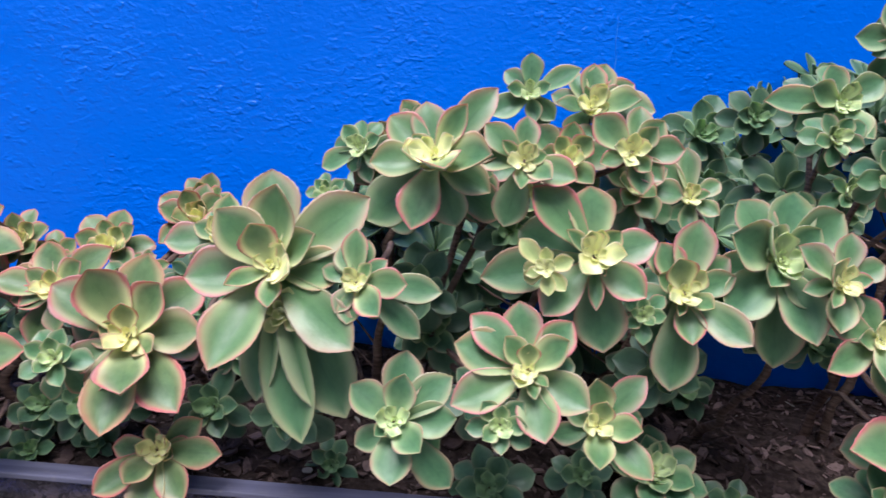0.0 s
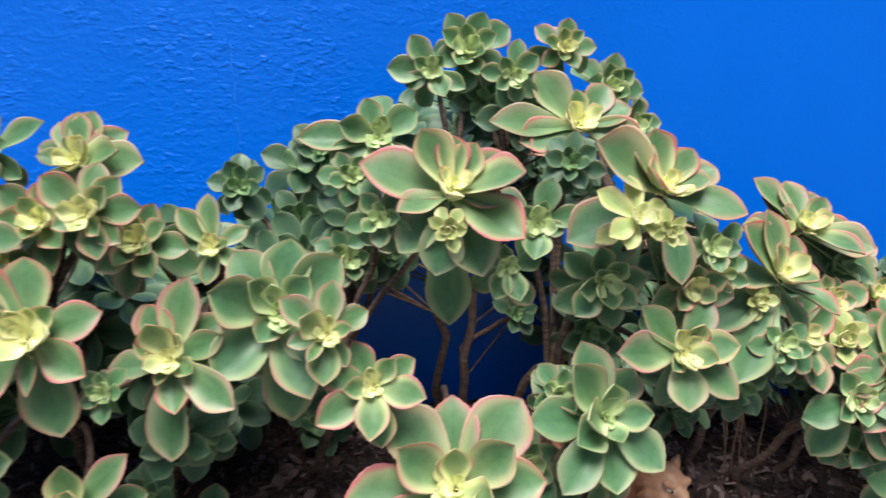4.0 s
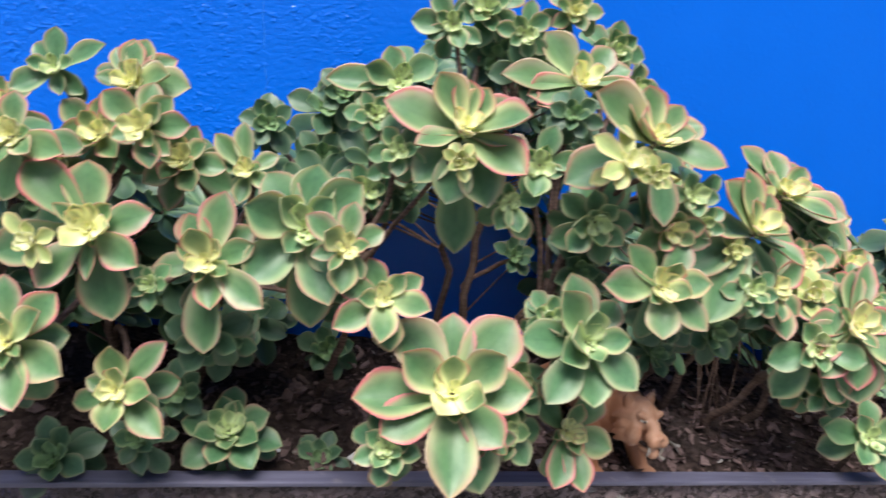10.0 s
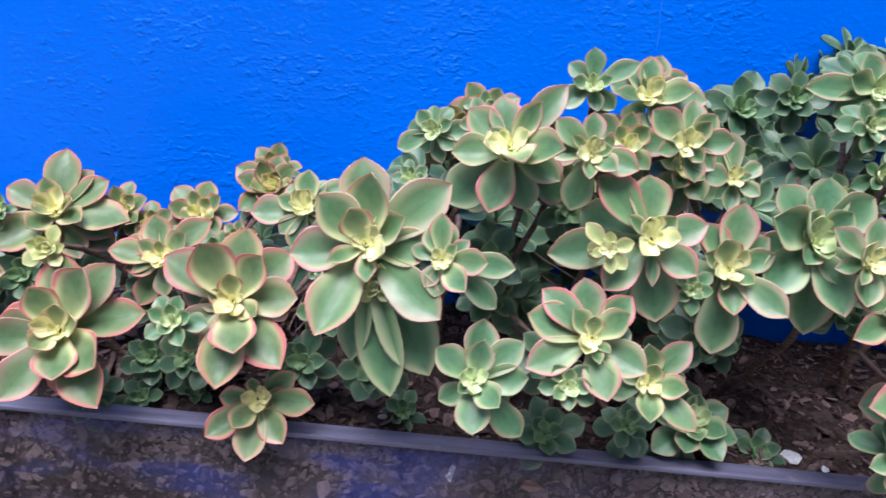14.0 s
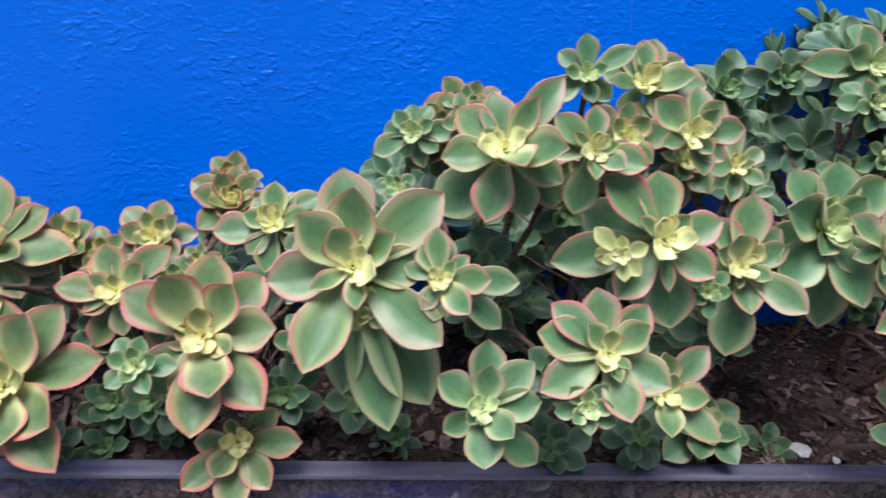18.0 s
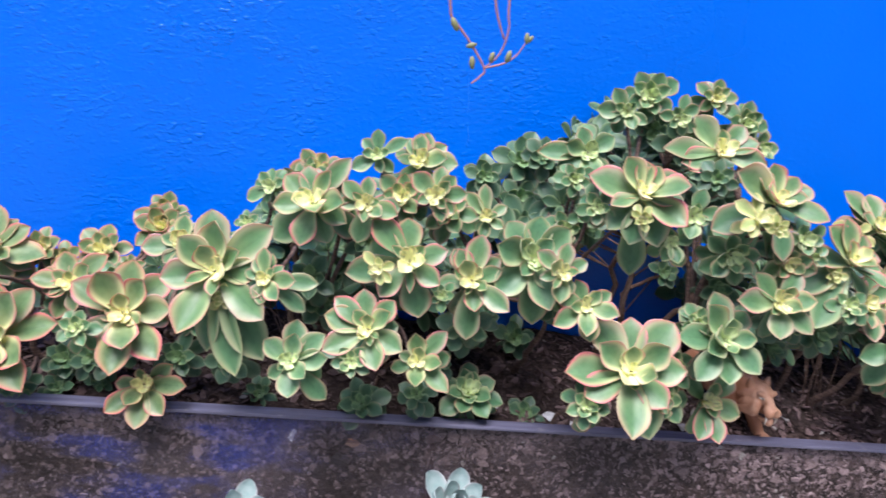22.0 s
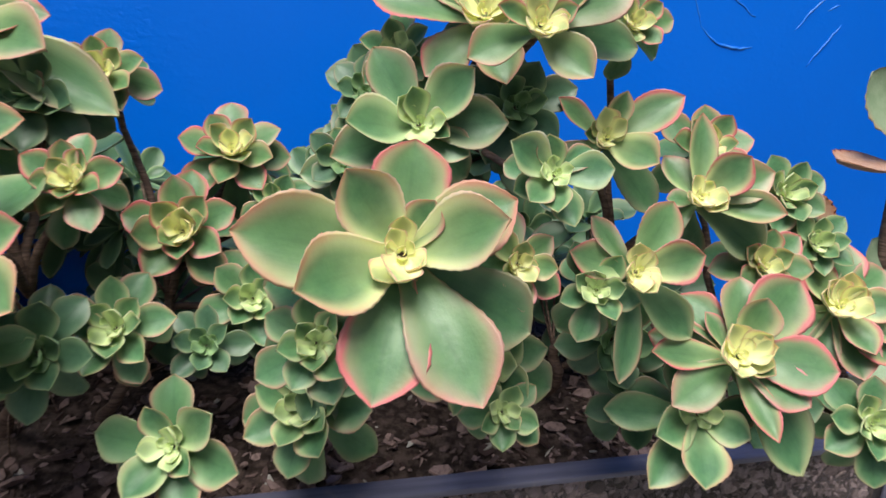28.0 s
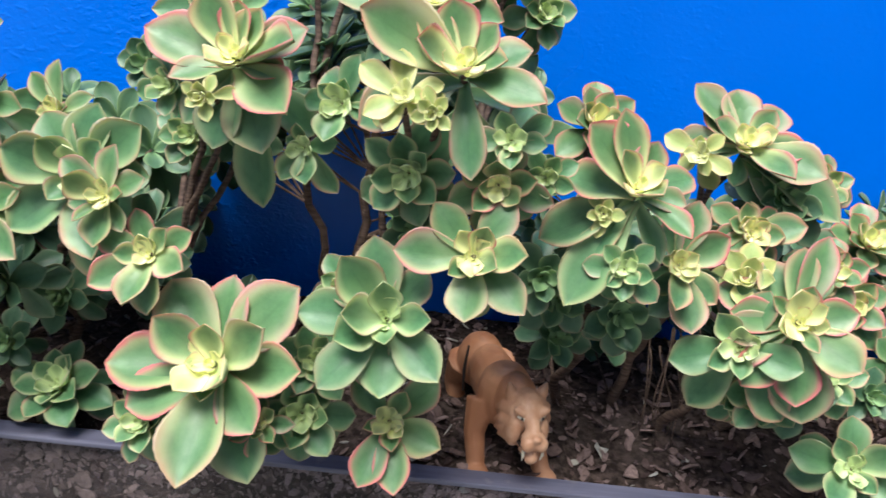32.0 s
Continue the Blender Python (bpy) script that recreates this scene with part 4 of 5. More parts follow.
sh = plants["D"]
rosette(sh, 0.323, -0.046, 0.200, -7, 24, 0.037, "V", 113, "52:0.72:34 118:0.96:12 36:0.94:12 342:1.16:34 268:1.22:34 190:0.70:34 166:1.14:12 216:1.34:12 282:1.20:12", 1)
rosette(sh, 0.381, -0.080, 0.134, -15, 37, 0.071, "V", 160, "100:0.48:52 342:0.56:52 204:0.28:52 150:0.78:34 42:0.78:34 280:0.42:34 96:0.94:12 138:1.06:12 56:1.14:12 194:1.14:12 220:0.94:12 10:0.92:12 322:0.82:12 274:1.18:12:0.85 298:1.14:-16", 1)
rosette(sh, 0.499, -0.068, 0.179, -3, 28, 0.052, "G", 207, "106:0.66:52 194:0.80:52 290:0.52:52 212:0.84:34 4:0.70:34 136:1.12:34 106:1.16:12 54:0.86:12 184:1.22:12 234:1.30:12 272:1.06:12 316:1.10:12 142:1.18:-16", 1)
rosette(sh, 0.554, -0.073, 0.234, -6, 26, 0.045, "V", 254, "76:0.62:52 222:0.54:34 340:0.62:52 134:1.02:12 58:1.04:12 184:1.22:12 0:0.92:34 272:1.00:12 318:1.16:12", 1)
rosette(sh, 0.375, -0.026, 0.344, -8, 40, 0.061, "R", 301, "126:0.80:34 64:0.62:34 168:1.14:12 356:0.92:34 34:0.88:12 212:0.76:12:0.8 152:0.26:52 320:1.06:12 262:0.96:-16 296:1.02:-16 274:1.36:-38:0.8 2:0.32:52 228:0.90:-16 92:0.64:34 344:0.64:12", 1)
rosette(sh, 0.365, -0.060, 0.319, -12, 5, 0.018, "Y", 348)
rosette(sh, 0.325, -0.013, 0.318, -16, 9, 0.029, "G", 35)
rosette(sh, 0.449, -0.015, 0.319, -15, 11, 0.039, "G", 82, "74:0.94:12 148:0.54:34 346:0.54:12 264:0.86:34 80:0.50:34 244:0.76:12", 1)
rosette(sh, 0.425, -0.020, 0.285, -14, 8, 0.031, "G", 129, "100:0.64:34 162:0.52:12 16:0.88:12 290:1.00:34 250:0.98:34 222:1.04:-16 304:1.26:-16", 1)
rosette(sh, 0.498, -0.080, 0.336, -8, 28, 0.027, "Y", 176, "150:1.32:12 104:1.16:12 214:1.06:12 318:0.94:12 358:0.60:34", 1)
rosette(sh, 0.383, 0.100, 0.432, -17, 2, 0.035, "G", 223, "128:1.02:12 182:1.16:12 294:0.84:34 58:0.48:34 214:0.80:12 150:0.58:34", 1)
rosette(sh, 0.420, 0.123, 0.454, -13, 13, 0.043, "G", 270)
rosette(sh, 0.446, 0.073, 0.433, -10, -1, 0.033, "G", 317, "180:0.84:12 290:0.74:12 38:0.84:12 124:0.60:34 218:0.62:34", 1)
rosette(sh, 0.288, 0.267, 0.329, -7, 25, 0.054, "D", 4)
rosette(sh, 0.337, 0.095, 0.372, -10, 17, 0.045, "G", 51, "112:0.78:12 188:1.54:12 168:0.86:34 36:0.90:12 22:0.20:34 218:1.10:12 288:1.04:34", 1)
rosette(sh, 0.311, 0.049, 0.340, -9, 15, 0.029, "G", 98)
rosette(sh, 0.507, 0.058, 0.397, -10, 30, 0.049, "V", 145, "132:1.22:12 56:0.96:12 104:0.60:34 204:1.22:12 188:1.68:12 18:1.02:12 220:1.14:12 348:1.18:12", 1)
rosette(sh, 0.282, 0.217, 0.277, -6, 22, 0.040, "D", 192)
rosette(sh, 0.507, -0.046, 0.084, -2, 33, 0.046, "V", 239, "70:0.62:34 286:0.58:34 206:0.50:34:0.8 340:0.98:12 42:1.06:12 282:1.20:12 252:1.18:12 136:0.96:12", 1)
rosette(sh, 0.483, 0.010, 0.365, -17, 14, 0.029, "D", 286)
rosette(sh, 0.466, -0.055, 0.194, -16, 17, 0.029, "G", 333)
rosette(sh, 0.220, 0.200, 0.309, -4, 17, 0.037, "D", 20)
rosette(sh, 0.503, 0.100, 0.463, -10, 11, 0.032, "V", 67)
rosette(sh, 0.295, 0.160, 0.352, -13, 16, 0.035, "D", 208)
rosette(sh, 0.468, 0.100, 0.401, -14, 4, 0.044, "D", 255)
rosette(sh, 0.443, 0.140, 0.408, -19, 4, 0.041, "D", 302)
rosette(sh, 0.533, -0.053, 0.356, -8, 40, 0.061, "R", 349, "168:1.26:34 110:0.74:34 24:0.76:12 356:0.52:34 340:1.00:12:0.8 204:1.28:-16 238:1.30:-38:0.9 282:1.10:-16:0.7 310:1.40:-38:0.8 190:0.68:52 72:0.22:52 154:0.74:34 50:0.58:34", 1)
rosette(sh, 0.517, -0.090, 0.329, -10, 7, 0.017, "Y", 36)
rosette(sh, 0.503, -0.030, 0.277, -8, 1, 0.043, "G", 83)
rosette(sh, 0.566, -0.050, 0.280, -5, 5, 0.041, "V", 130)
rosette(sh, 0.314, 0.060, 0.269, -0, 20, 0.034, "G", 177)
rosette(sh, 0.350, 0.080, 0.271, -2, 16, 0.033, "D", 224)
rosette(sh, 0.334, 0.050, 0.297, -1, 17, 0.027, "G", 271)
rosette(sh, 0.511, 0.000, 0.226, -8, 8, 0.038, "D", 318)
rosette(sh, 0.491, 0.120, 0.205, -7, 24, 0.028, "D", 5)
rosette(sh, 0.416, -0.088, 0.097, 4, 30, 0.027, "V", 200)
rosette(sh, 0.446, -0.045, 0.128, 6, 30, 0.037, "G", 91)
rosette(sh, 0.440, -0.052, 0.086, 8, 30, 0.043, "G", 15)
rosette(sh, 0.569, -0.066, 0.314, -9, 14, 0.032, "G", 52, "114:0.68:34 358:0.74:12 282:0.70:34 184:0.80:12 244:0.52:34", 1)
rosette(sh, 0.600, 0.135, 0.399, 8, 18, 0.036, "G", 71, upright=8)
rosette(sh, 0.563, 0.122, 0.434, -4, 14, 0.037, "G", 12, upright=8)
rosette(sh, 0.599, -0.041, 0.287, -10, 14, 0.027, "G", 99)

sh = plants["E"]
rosette(sh, 0.667, -0.032, 0.284, -10, 42, 0.057, "R", 146, "110:1.04:34:0.7 74:0.66:34 148:1.04:34 318:0.90:12:0.8 302:0.86:-16:0.7 236:1.00:-16:0.7 210:1.30:-16:0.8 244:1.62:-16:0.7 310:0.52:52 134:0.56:52:0.8 352:0.60:12 178:0.92:12", 1)
rosette(sh, 0.646, -0.032, 0.264, -18, 15, 0.018, "Y", 193)
rosette(sh, 0.744, 0.079, 0.300, -28, 12, 0.033, "Y", 240, "164:1.00:12 48:0.72:12 304:0.64:12 232:0.68:12 96:0.48:34", 1)
rosette(sh, 0.785, 0.086, 0.311, -12, 40, 0.062, "R", 287, "134:1.14:12:0.7 104:0.88:12 54:0.58:34 0:0.80:12 308:1.06:34:0.6 338:1.12:12 338:1.66:-16 316:1.10:-16 266:0.48:-16 78:0.24:52 166:0.58:34", 1)
rosette(sh, 0.775, 0.002, 0.216, -29, 30, 0.033, "Y", 334)
rosette(sh, 0.804, -0.035, 0.198, -14, 31, 0.063, "R", 21, "90:0.92:12:0.7 80:1.12:12:0.7 20:0.70:12 80:0.48:34 328:0.86:12 308:0.46:34:0.7 284:1.18:-16 180:0.76:12 146:0.46:34:0.7", 1)
rosette(sh, 0.767, -0.035, 0.173, -23, 19, 0.049, "G", 68, "138:0.70:34 206:1.10:12 278:0.54:34 218:0.64:34 352:0.92:12 46:0.34:34 310:1.34:-16 242:1.32:-16", 1)
rosette(sh, 0.790, -0.010, 0.125, -19, 22, 0.038, "G", 115)
rosette(sh, 0.715, -0.012, 0.226, 3, 22, 0.043, "R", 162, "76:1.20:12 34:1.04:12 252:0.98:34:0.8 282:1.24:12 168:0.48:34:0.7", 1)
rosette(sh, 0.787, 0.044, 0.244, -18, 26, 0.032, "R", 209)
rosette(sh, 0.664, -0.048, 0.229, -14, 20, 0.030, "G", 256)
rosette(sh, 0.875, 0.028, 0.127, -4, 28, 0.040, "G", 303)
rosette(sh, 0.959, 0.064, 0.131, -3, 27, 0.040, "G", 350)
rosette(sh, 0.912, 0.088, 0.174, -5, 27, 0.047, "R", 37, upright=10)
rosette(sh, 0.856, 0.030, 0.220, -3, 31, 0.035, "R", 84)
rosette(sh, 0.786, 0.039, 0.245, -0, 23, 0.041, "R", 131, "106:0.66:20 0:0.66:20 190:0.74:2 10:1.15:2", 2, upright=10)
rosette(sh, 0.665, 0.140, 0.306, 4, 40, 0.048, "R", 178, upright=10)
rosette(sh, 0.866, 0.100, 0.279, 2, 26, 0.035, "R", 225)
rosette(sh, 0.977, 0.120, 0.185, -7, 25, 0.033, "G", 272)
rosette(sh, 0.946, 0.140, 0.222, -3, 40, 0.046, "R", 319)
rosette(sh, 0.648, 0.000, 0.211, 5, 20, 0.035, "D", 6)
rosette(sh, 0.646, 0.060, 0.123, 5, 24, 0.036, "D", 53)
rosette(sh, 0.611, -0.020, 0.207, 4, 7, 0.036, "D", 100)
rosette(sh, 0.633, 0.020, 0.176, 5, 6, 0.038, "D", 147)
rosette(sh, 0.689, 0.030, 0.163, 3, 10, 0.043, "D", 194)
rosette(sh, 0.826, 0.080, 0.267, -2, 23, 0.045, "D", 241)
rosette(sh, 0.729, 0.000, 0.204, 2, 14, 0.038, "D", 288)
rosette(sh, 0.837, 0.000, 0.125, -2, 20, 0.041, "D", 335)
rosette(sh, 0.802, -0.020, 0.132, -1, 17, 0.042, "G", 22)
rosette(sh, 0.928, 0.040, 0.107, -5, 26, 0.031, "D", 69)

sh = plants["F"]
rosette(sh, 1.030, 0.080, 0.222, -26, 24, 0.044, "G", 116)
rosette(sh, 1.062, 0.154, 0.276, -27, 42, 0.057, "D", 163)
rosette(sh, 1.045, 0.195, 0.216, -23, 29, 0.039, "D", 210)
rosette(sh, 1.029, -0.097, 0.211, -12, 30, 0.069, "R", 257, "122:0.22:52 326:0.26:52 128:0.74:34 60:0.46:34 206:0.90:34 300:0.24:34:0.6 12:0.84:34 86:0.86:12 174:1.20:12 28:0.92:12 156:0.64:12 260:1.08:12 298:1.20:12 334:1.14:-16 190:1.08:-16", 1)
rosette(sh, 1.058, 0.002, 0.263, -11, 25, 0.049, "G", 304, "116:0.52:52 196:1.04:34 40:0.98:34 326:0.46:34 124:1.12:12 4:1.10:12 330:0.72:12 204:1.18:12", 1)
rosette(sh, 1.101, 0.022, 0.330, -17, 27, 0.060, "R", 351, "132:1.06:12 60:0.86:12 176:1.24:12 148:0.48:34:0.7 198:0.46:-16 288:0.80:12 346:0.52:34", 1)
rosette(sh, 1.121, -0.021, 0.325, -11, 22, 0.050, "R", 38, "90:0.84:34 54:0.92:12 28:1.24:12 20:0.48:34 318:0.86:12 172:0.62:34:0.7 2:1.42:-16", 1)
rosette(sh, 0.988, -0.091, 0.163, -12, 25, 0.035, "G", 85)
rosette(sh, 1.116, -0.073, 0.247, -14, 22, 0.032, "G", 132, "100:0.72:34 154:1.06:34 8:1.02:12 228:0.82:34 276:0.80:34 294:0.94:12 204:0.74:12", 1)
rosette(sh, 1.192, 0.016, 0.256, -13, 26, 0.048, "R", 179, "142:0.88:12:0.7 74:0.72:34:0.8 30:1.28:12:0.8 324:0.88:34 314:1.28:-16 174:0.38:34", 1)
rosette(sh, 1.252, -0.014, 0.222, -15, 30, 0.045, "R", 226, "90:1.32:12:0.6 46:0.92:34 350:1.26:12:0.7 328:1.38:-16 184:0.50:12 22:1.18:12", 1)
rosette(sh, 1.171, -0.078, 0.192, -10, 27, 0.041, "R", 273, "128:1.00:12:0.6 62:1.16:12 18:0.96:34 318:1.38:-16 270:1.58:-16:0.6", 1)
rosette(sh, 1.152, -0.070, 0.179, -19, 23, 0.032, "G", 320)
rosette(sh, 1.239, -0.093, 0.142, -17, 37, 0.058, "R", 7, "72:0.68:34 324:0.40:34 124:0.54:12:0.7 182:0.90:12:0.7 52:1.10:12 354:1.00:12 324:0.82:12 292:0.90:12:0.6 310:1.40:-16", 1)
rosette(sh, 1.379, -0.023, 0.143, -20, 36, 0.060, "R", 54, "76:0.90:2 4:0.66:20 294:0.71:20 344:0.97:2 130:0.66:2 132:0.66:20 288:0.91:2", 2)
rosette(sh, 1.224, -0.085, 0.100, -19, 30, 0.042, "G", 101, "204:0.92:34 262:1.20:34 336:0.80:34 236:1.32:12 72:0.68:34 182:1.30:-16", 1)
rosette(sh, 1.369, -0.080, 0.077, -24, 31, 0.041, "G", 148)
rosette(sh, 1.307, -0.020, 0.174, -18, 33, 0.039, "R", 195)
rosette(sh, 1.104, -0.060, 0.098, -7, 26, 0.030, "G", 242)
rosette(sh, 1.053, 0.050, 0.305, -17, 25, 0.032, "G", 289)
rosette(sh, 1.021, 0.070, 0.228, -9, 23, 0.033, "D", 336)
rosette(sh, 1.097, -0.080, 0.199, -4, 20, 0.031, "R", 23)
rosette(sh, 1.203, 0.020, 0.331, -7, 22, 0.032, "R", 70)
rosette(sh, 1.367, 0.000, 0.183, -19, 29, 0.034, "G", 117)
rosette(sh, 1.281, 0.030, 0.248, -16, 31, 0.040, "R", 164)
rosette(sh, 1.041, 0.100, 0.273, -16, 26, 0.033, "D", 211)
rosette(sh, 1.214, -0.030, 0.080, -17, 29, 0.039, "D", 258)
rosette(sh, 1.099, -0.030, 0.119, -11, 14, 0.054, "G", 305)
rosette(sh, 1.050, 0.020, 0.215, -16, 18, 0.043, "D", 352)
rosette(sh, 1.196, -0.020, 0.123, -15, 12, 0.044, "D", 39)
rosette(sh, 1.134, 0.040, 0.272, -10, 18, 0.050, "D", 86)
rosette(sh, 1.317, -0.040, 0.072, -16, 23, 0.045, "D", 133)
rosette(sh, 1.349, 0.020, 0.217, -11, 26, 0.040, "G", 180)
rosette(sh, 1.003, 0.000, 0.103, -11, 20, 0.043, "D", 227)

sh = plants["a"]
rosette(sh, 0.332, -0.086, 0.087, -11, 32, 0.034, "G", 274)

sh = plants["b"]
rosette(sh, 0.207, 0.030, 0.037, -6, 51, 0.048, "G", 321)

sh = plants["c"]
rosette(sh, 0.312, 0.232, 0.040, -7, 34, 0.043, "D", 8)

sh = plants["d"]
rosette(sh, 0.298, 0.055, -0.004, -9, 49, 0.034, "D", 55)

sh = plants["e"]
rosette(sh, 0.908, 0.005, 0.054, -23, 30, 0.047, "G", 102, "126:0.68:34 102:0.96:12 176:1.10:12 244:0.90:34 292:1.00:12 348:1.02:12 40:0.92:34 328:0.58:34 206:1.12:-16", 1)

sh = plants["f"]
rosette(sh, 0.991, -0.001, 0.077, -27, 31, 0.050, "G", 149)

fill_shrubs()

# ---- toy tiger ----
def toy_tiger():
    """A small moulded sabre-toothed cat, one mesh."""
    bm = bmesh.new()

    def ball(x, y, z, rx, ry, rz, turn=(0, 0, 0)):
        bmesh.ops.create_uvsphere(bm, u_segments=16, v_segments=10, radius=1.0, matrix=pose(x, y, z, *turn) @ Matrix.Diagonal((rx, ry, rz, 1)))

    def limb(points, radii):
        vs, fs = tube([Vector(p) for p in points], radii, 10)
        made = [bm.verts.new(v) for v in vs]
        for f in fs:
            bm.faces.new([made[i] for i in f])

    # the cat looks along -y, its feet at z 0
    ball(0.000, 0.085, 0.066, 0.024, 0.052, 0.025)
    ball(0.002, 0.045, 0.068, 0.028, 0.030, 0.030)
    ball(-0.004, 0.125, 0.064, 0.026, 0.030, 0.028)
    ball(0.006, 0.020, 0.074, 0.021, 0.026, 0.023, (25, 0, 0))
    cx = 0.010
    ball(cx, 0.000, 0.0760, 0.018, 0.022, 0.018)
    ball(cx, -0.020, 0.0740, 0.0075, 0.015, 0.0075, (28, 0, 0))
    ball(cx, -0.029, 0.0640, 0.0115, 0.010, 0.0085)
    ball(cx, -0.038, 0.0685, 0.0050, 0.0035, 0.0032)
    ball(cx, -0.022, 0.0500, 0.0090, 0.014, 0.0045, (-8, 0, 0))
    ball(cx, -0.031, 0.0485, 0.0068, 0.0055, 0.0058)
    for sx in (-1, 1):
        ball(cx + sx * 0.0095, -0.015, 0.0815, 0.0085, 0.0055, 0.0036, (0, sx * -18, 0))
        ball(cx + sx * 0.0062, -0.034, 0.0625, 0.0068, 0.0068, 0.0068)
        ball(cx + sx * 0.0130, -0.007, 0.0620, 0.0080, 0.0135, 0.0150)
        limb([(cx + sx * 0.013, 0.006, 0.083), (cx + sx * 0.016, 0.006, 0.091), (cx + sx * 0.0185, 0.006, 0.0985)], [0.0065, 0.0052, 0.0012])
        for dy, dz, out in ((0.004, 0.064, 0.027), (0.006, 0.056, 0.025), (0.006, 0.049, 0.021), (0.008, 0.072, 0.026)):
            limb([(cx + sx * 0.012, -0.006, dz + 0.006), (cx + sx * out * 0.8, dy - 0.002, dz + 0.003), (cx + sx * out, dy + 0.007, dz - 0.003)], [0.0075, 0.0052, 0.0010])
    limb([(-0.020, 0.045, 0.062), (-0.026, 0.036, 0.034), (-0.024, 0.022, 0.008)], [0.016, 0.011, 0.009])
    limb([(0.022, 0.040, 0.062), (0.032, 0.026, 0.034), (0.040, 0.012, 0.008)], [0.016, 0.011, 0.009])
    limb([(-0.020, 0.130, 0.060), (-0.026, 0.142, 0.034), (-0.022, 0.130, 0.008)], [0.020, 0.012, 0.009])
    limb([(0.018, 0.130, 0.060), (0.024, 0.145, 0.034), (0.024, 0.134, 0.008)], [0.020, 0.012, 0.009])
    for x, y in ((-0.024, 0.014), (0.042, 0.003), (-0.022, 0.122), (0.024, 0.126)):
        ball(x, y, 0.007, 0.011, 0.015, 0.007)
    limb([(-0.004, 0.150, 0.070), (-0.012, 0.172, 0.055), (-0.016, 0.182, 0.030)], [0.008, 0.006, 0.005])
    raw = new("toy_shape", bm_mesh("toy_shape", bm, TOY))
    mod = raw.modifiers.new("blend", "REMESH")
    mod.mode, mod.voxel_size, mod.use_smooth_shade = "VOXEL", 0.0015, True
    soft = raw.modifiers.new("soft", "SMOOTH")
    soft.factor, soft.iterations = 0.5, 2
    made = bmesh.new()
    made.from_object(raw, bpy.context.evaluated_depsgraph_get())
    bpy.data.objects.remove(raw)
    for f in made.faces:
        f.material_index, f.smooth = 0, True

    def extra(points, radii, slot):
        vs, fs = tube([Vector(p) for p in points], radii, 6)
        verts = [made.verts.new(v) for v in vs]
        for f in fs:
            made.faces.new([verts[i] for i in f]).material_index = slot

    for sx in (-1, 1):
        extra([(cx + sx * 0.0085, -0.032, 0.0600), (cx + sx * 0.0090, -0.034, 0.0530), (cx + sx * 0.0085, -0.032, 0.0465)], [0.0019, 0.0015, 0.0005], 1)
        extra([(cx + sx * 0.0070, -0.0193, 0.0765), (cx + sx * 0.0125, -0.0150, 0.0777)], [0.0019, 0.0015], 1)
        extra([(cx + sx * 0.0085, -0.0202, 0.0767), (cx + sx * 0.0105, -0.0186, 0.0772)], [0.0012, 0.0012], 2)
        extra([(cx + sx * 0.0075, -0.0290, 0.0565), (cx + sx * 0.0105, -0.014, 0.0555)], [0.0022, 0.0016], 2)
    extra([(-0.0262, 0.098, 0.090), (-0.0285, 0.096, 0.066), (-0.0275, 0.094, 0.045)], [0.0012, 0.0018, 0.001], 2)
    return bm_mesh("toy_tiger", made, (TOY, IVORY, STRIPE), False)


toy = tagged(new("toy_tiger", toy_tiger()), "orange-brown plastic toy sabre-toothed tiger standing on the soil", "toy")
toy.matrix_basis = pose(0.614, 0.022, -0.014, 0, 0, 11) @ Matrix.Diagonal((0.95, 0.95, 1.07, 1))

# ---- cracks and ridges in the wall's paint ----
def ridge(points, radius, label):
    pts = []
    for k in range(len(points) - 1):
        a, b = Vector((points[k][0], WALL_Y, points[k][1])), Vector((points[k + 1][0], WALL_Y, points[k + 1][1]))
        for t in range(6):
            p = a.lerp(b, t / 6)
            pts.append(p + Vector((noise.noise(p * 90), 0, noise.noise(p * 110 + Vector((3, 1, 7))))) * 0.0022)
    pts.append(Vector((points[-1][0], WALL_Y, points[-1][1])))
    n = len(pts)
    vs, fs = tube(pts, [1.5 * radius * (0.25 + 0.75 * math.sin(math.pi * (k + 0.5) / n)) * (0.7 + 0.6 * abs(noise.noise(pts[k] * 200))) for k in range(n)], 6)
    vs = [Vector((v.x, WALL_Y + (v.y - WALL_Y) * 0.7, v.z)) for v in vs]
    tagged(new("wall_ridge", mesh_of("wall_ridge", vs, fs, BLUE_RIDGE)), label, "crack", kind="structure")


CRACK = "raised hairline crack under the blue wall paint"
ridge(((1.259, 0.283), (1.266, 0.322), (1.285, 0.356), (1.332, 0.390)), 0.0010, CRACK)
ridge(((1.290, 0.352), (1.332, 0.390), (1.380, 0.412), (1.426, 0.422), (1.462, 0.418), (1.492, 0.405), (1.530, 0.386), (1.567, 0.365)), 0.0020, CRACK)
ridge(((1.470, 0.405), (1.483, 0.372), (1.493, 0.347)), 0.0007, CRACK)
ridge(((1.493, 0.347), (1.517, 0.330), (1.553, 0.325), (1.569, 0.329)), 0.0015, CRACK)
ridge(((1.628, 0.352), (1.648, 0.377), (1.669, 0.397)), 0.0010, CRACK)
ridge(((1.656, 0.310), (1.678, 0.338), (1.697, 0.363)), 0.0012, CRACK)
ridge(((1.672, 0.380), (1.690, 0.387)), 0.0009, CRACK)
ridge(((0.201, 0.455), (0.203, 0.43), (0.207, 0.40), (0.208, 0.385)), 0.0005, CRACK)
ridge(((0.210, 0.37), (0.214, 0.345), (0.212, 0.33)), 0.0005, CRACK)
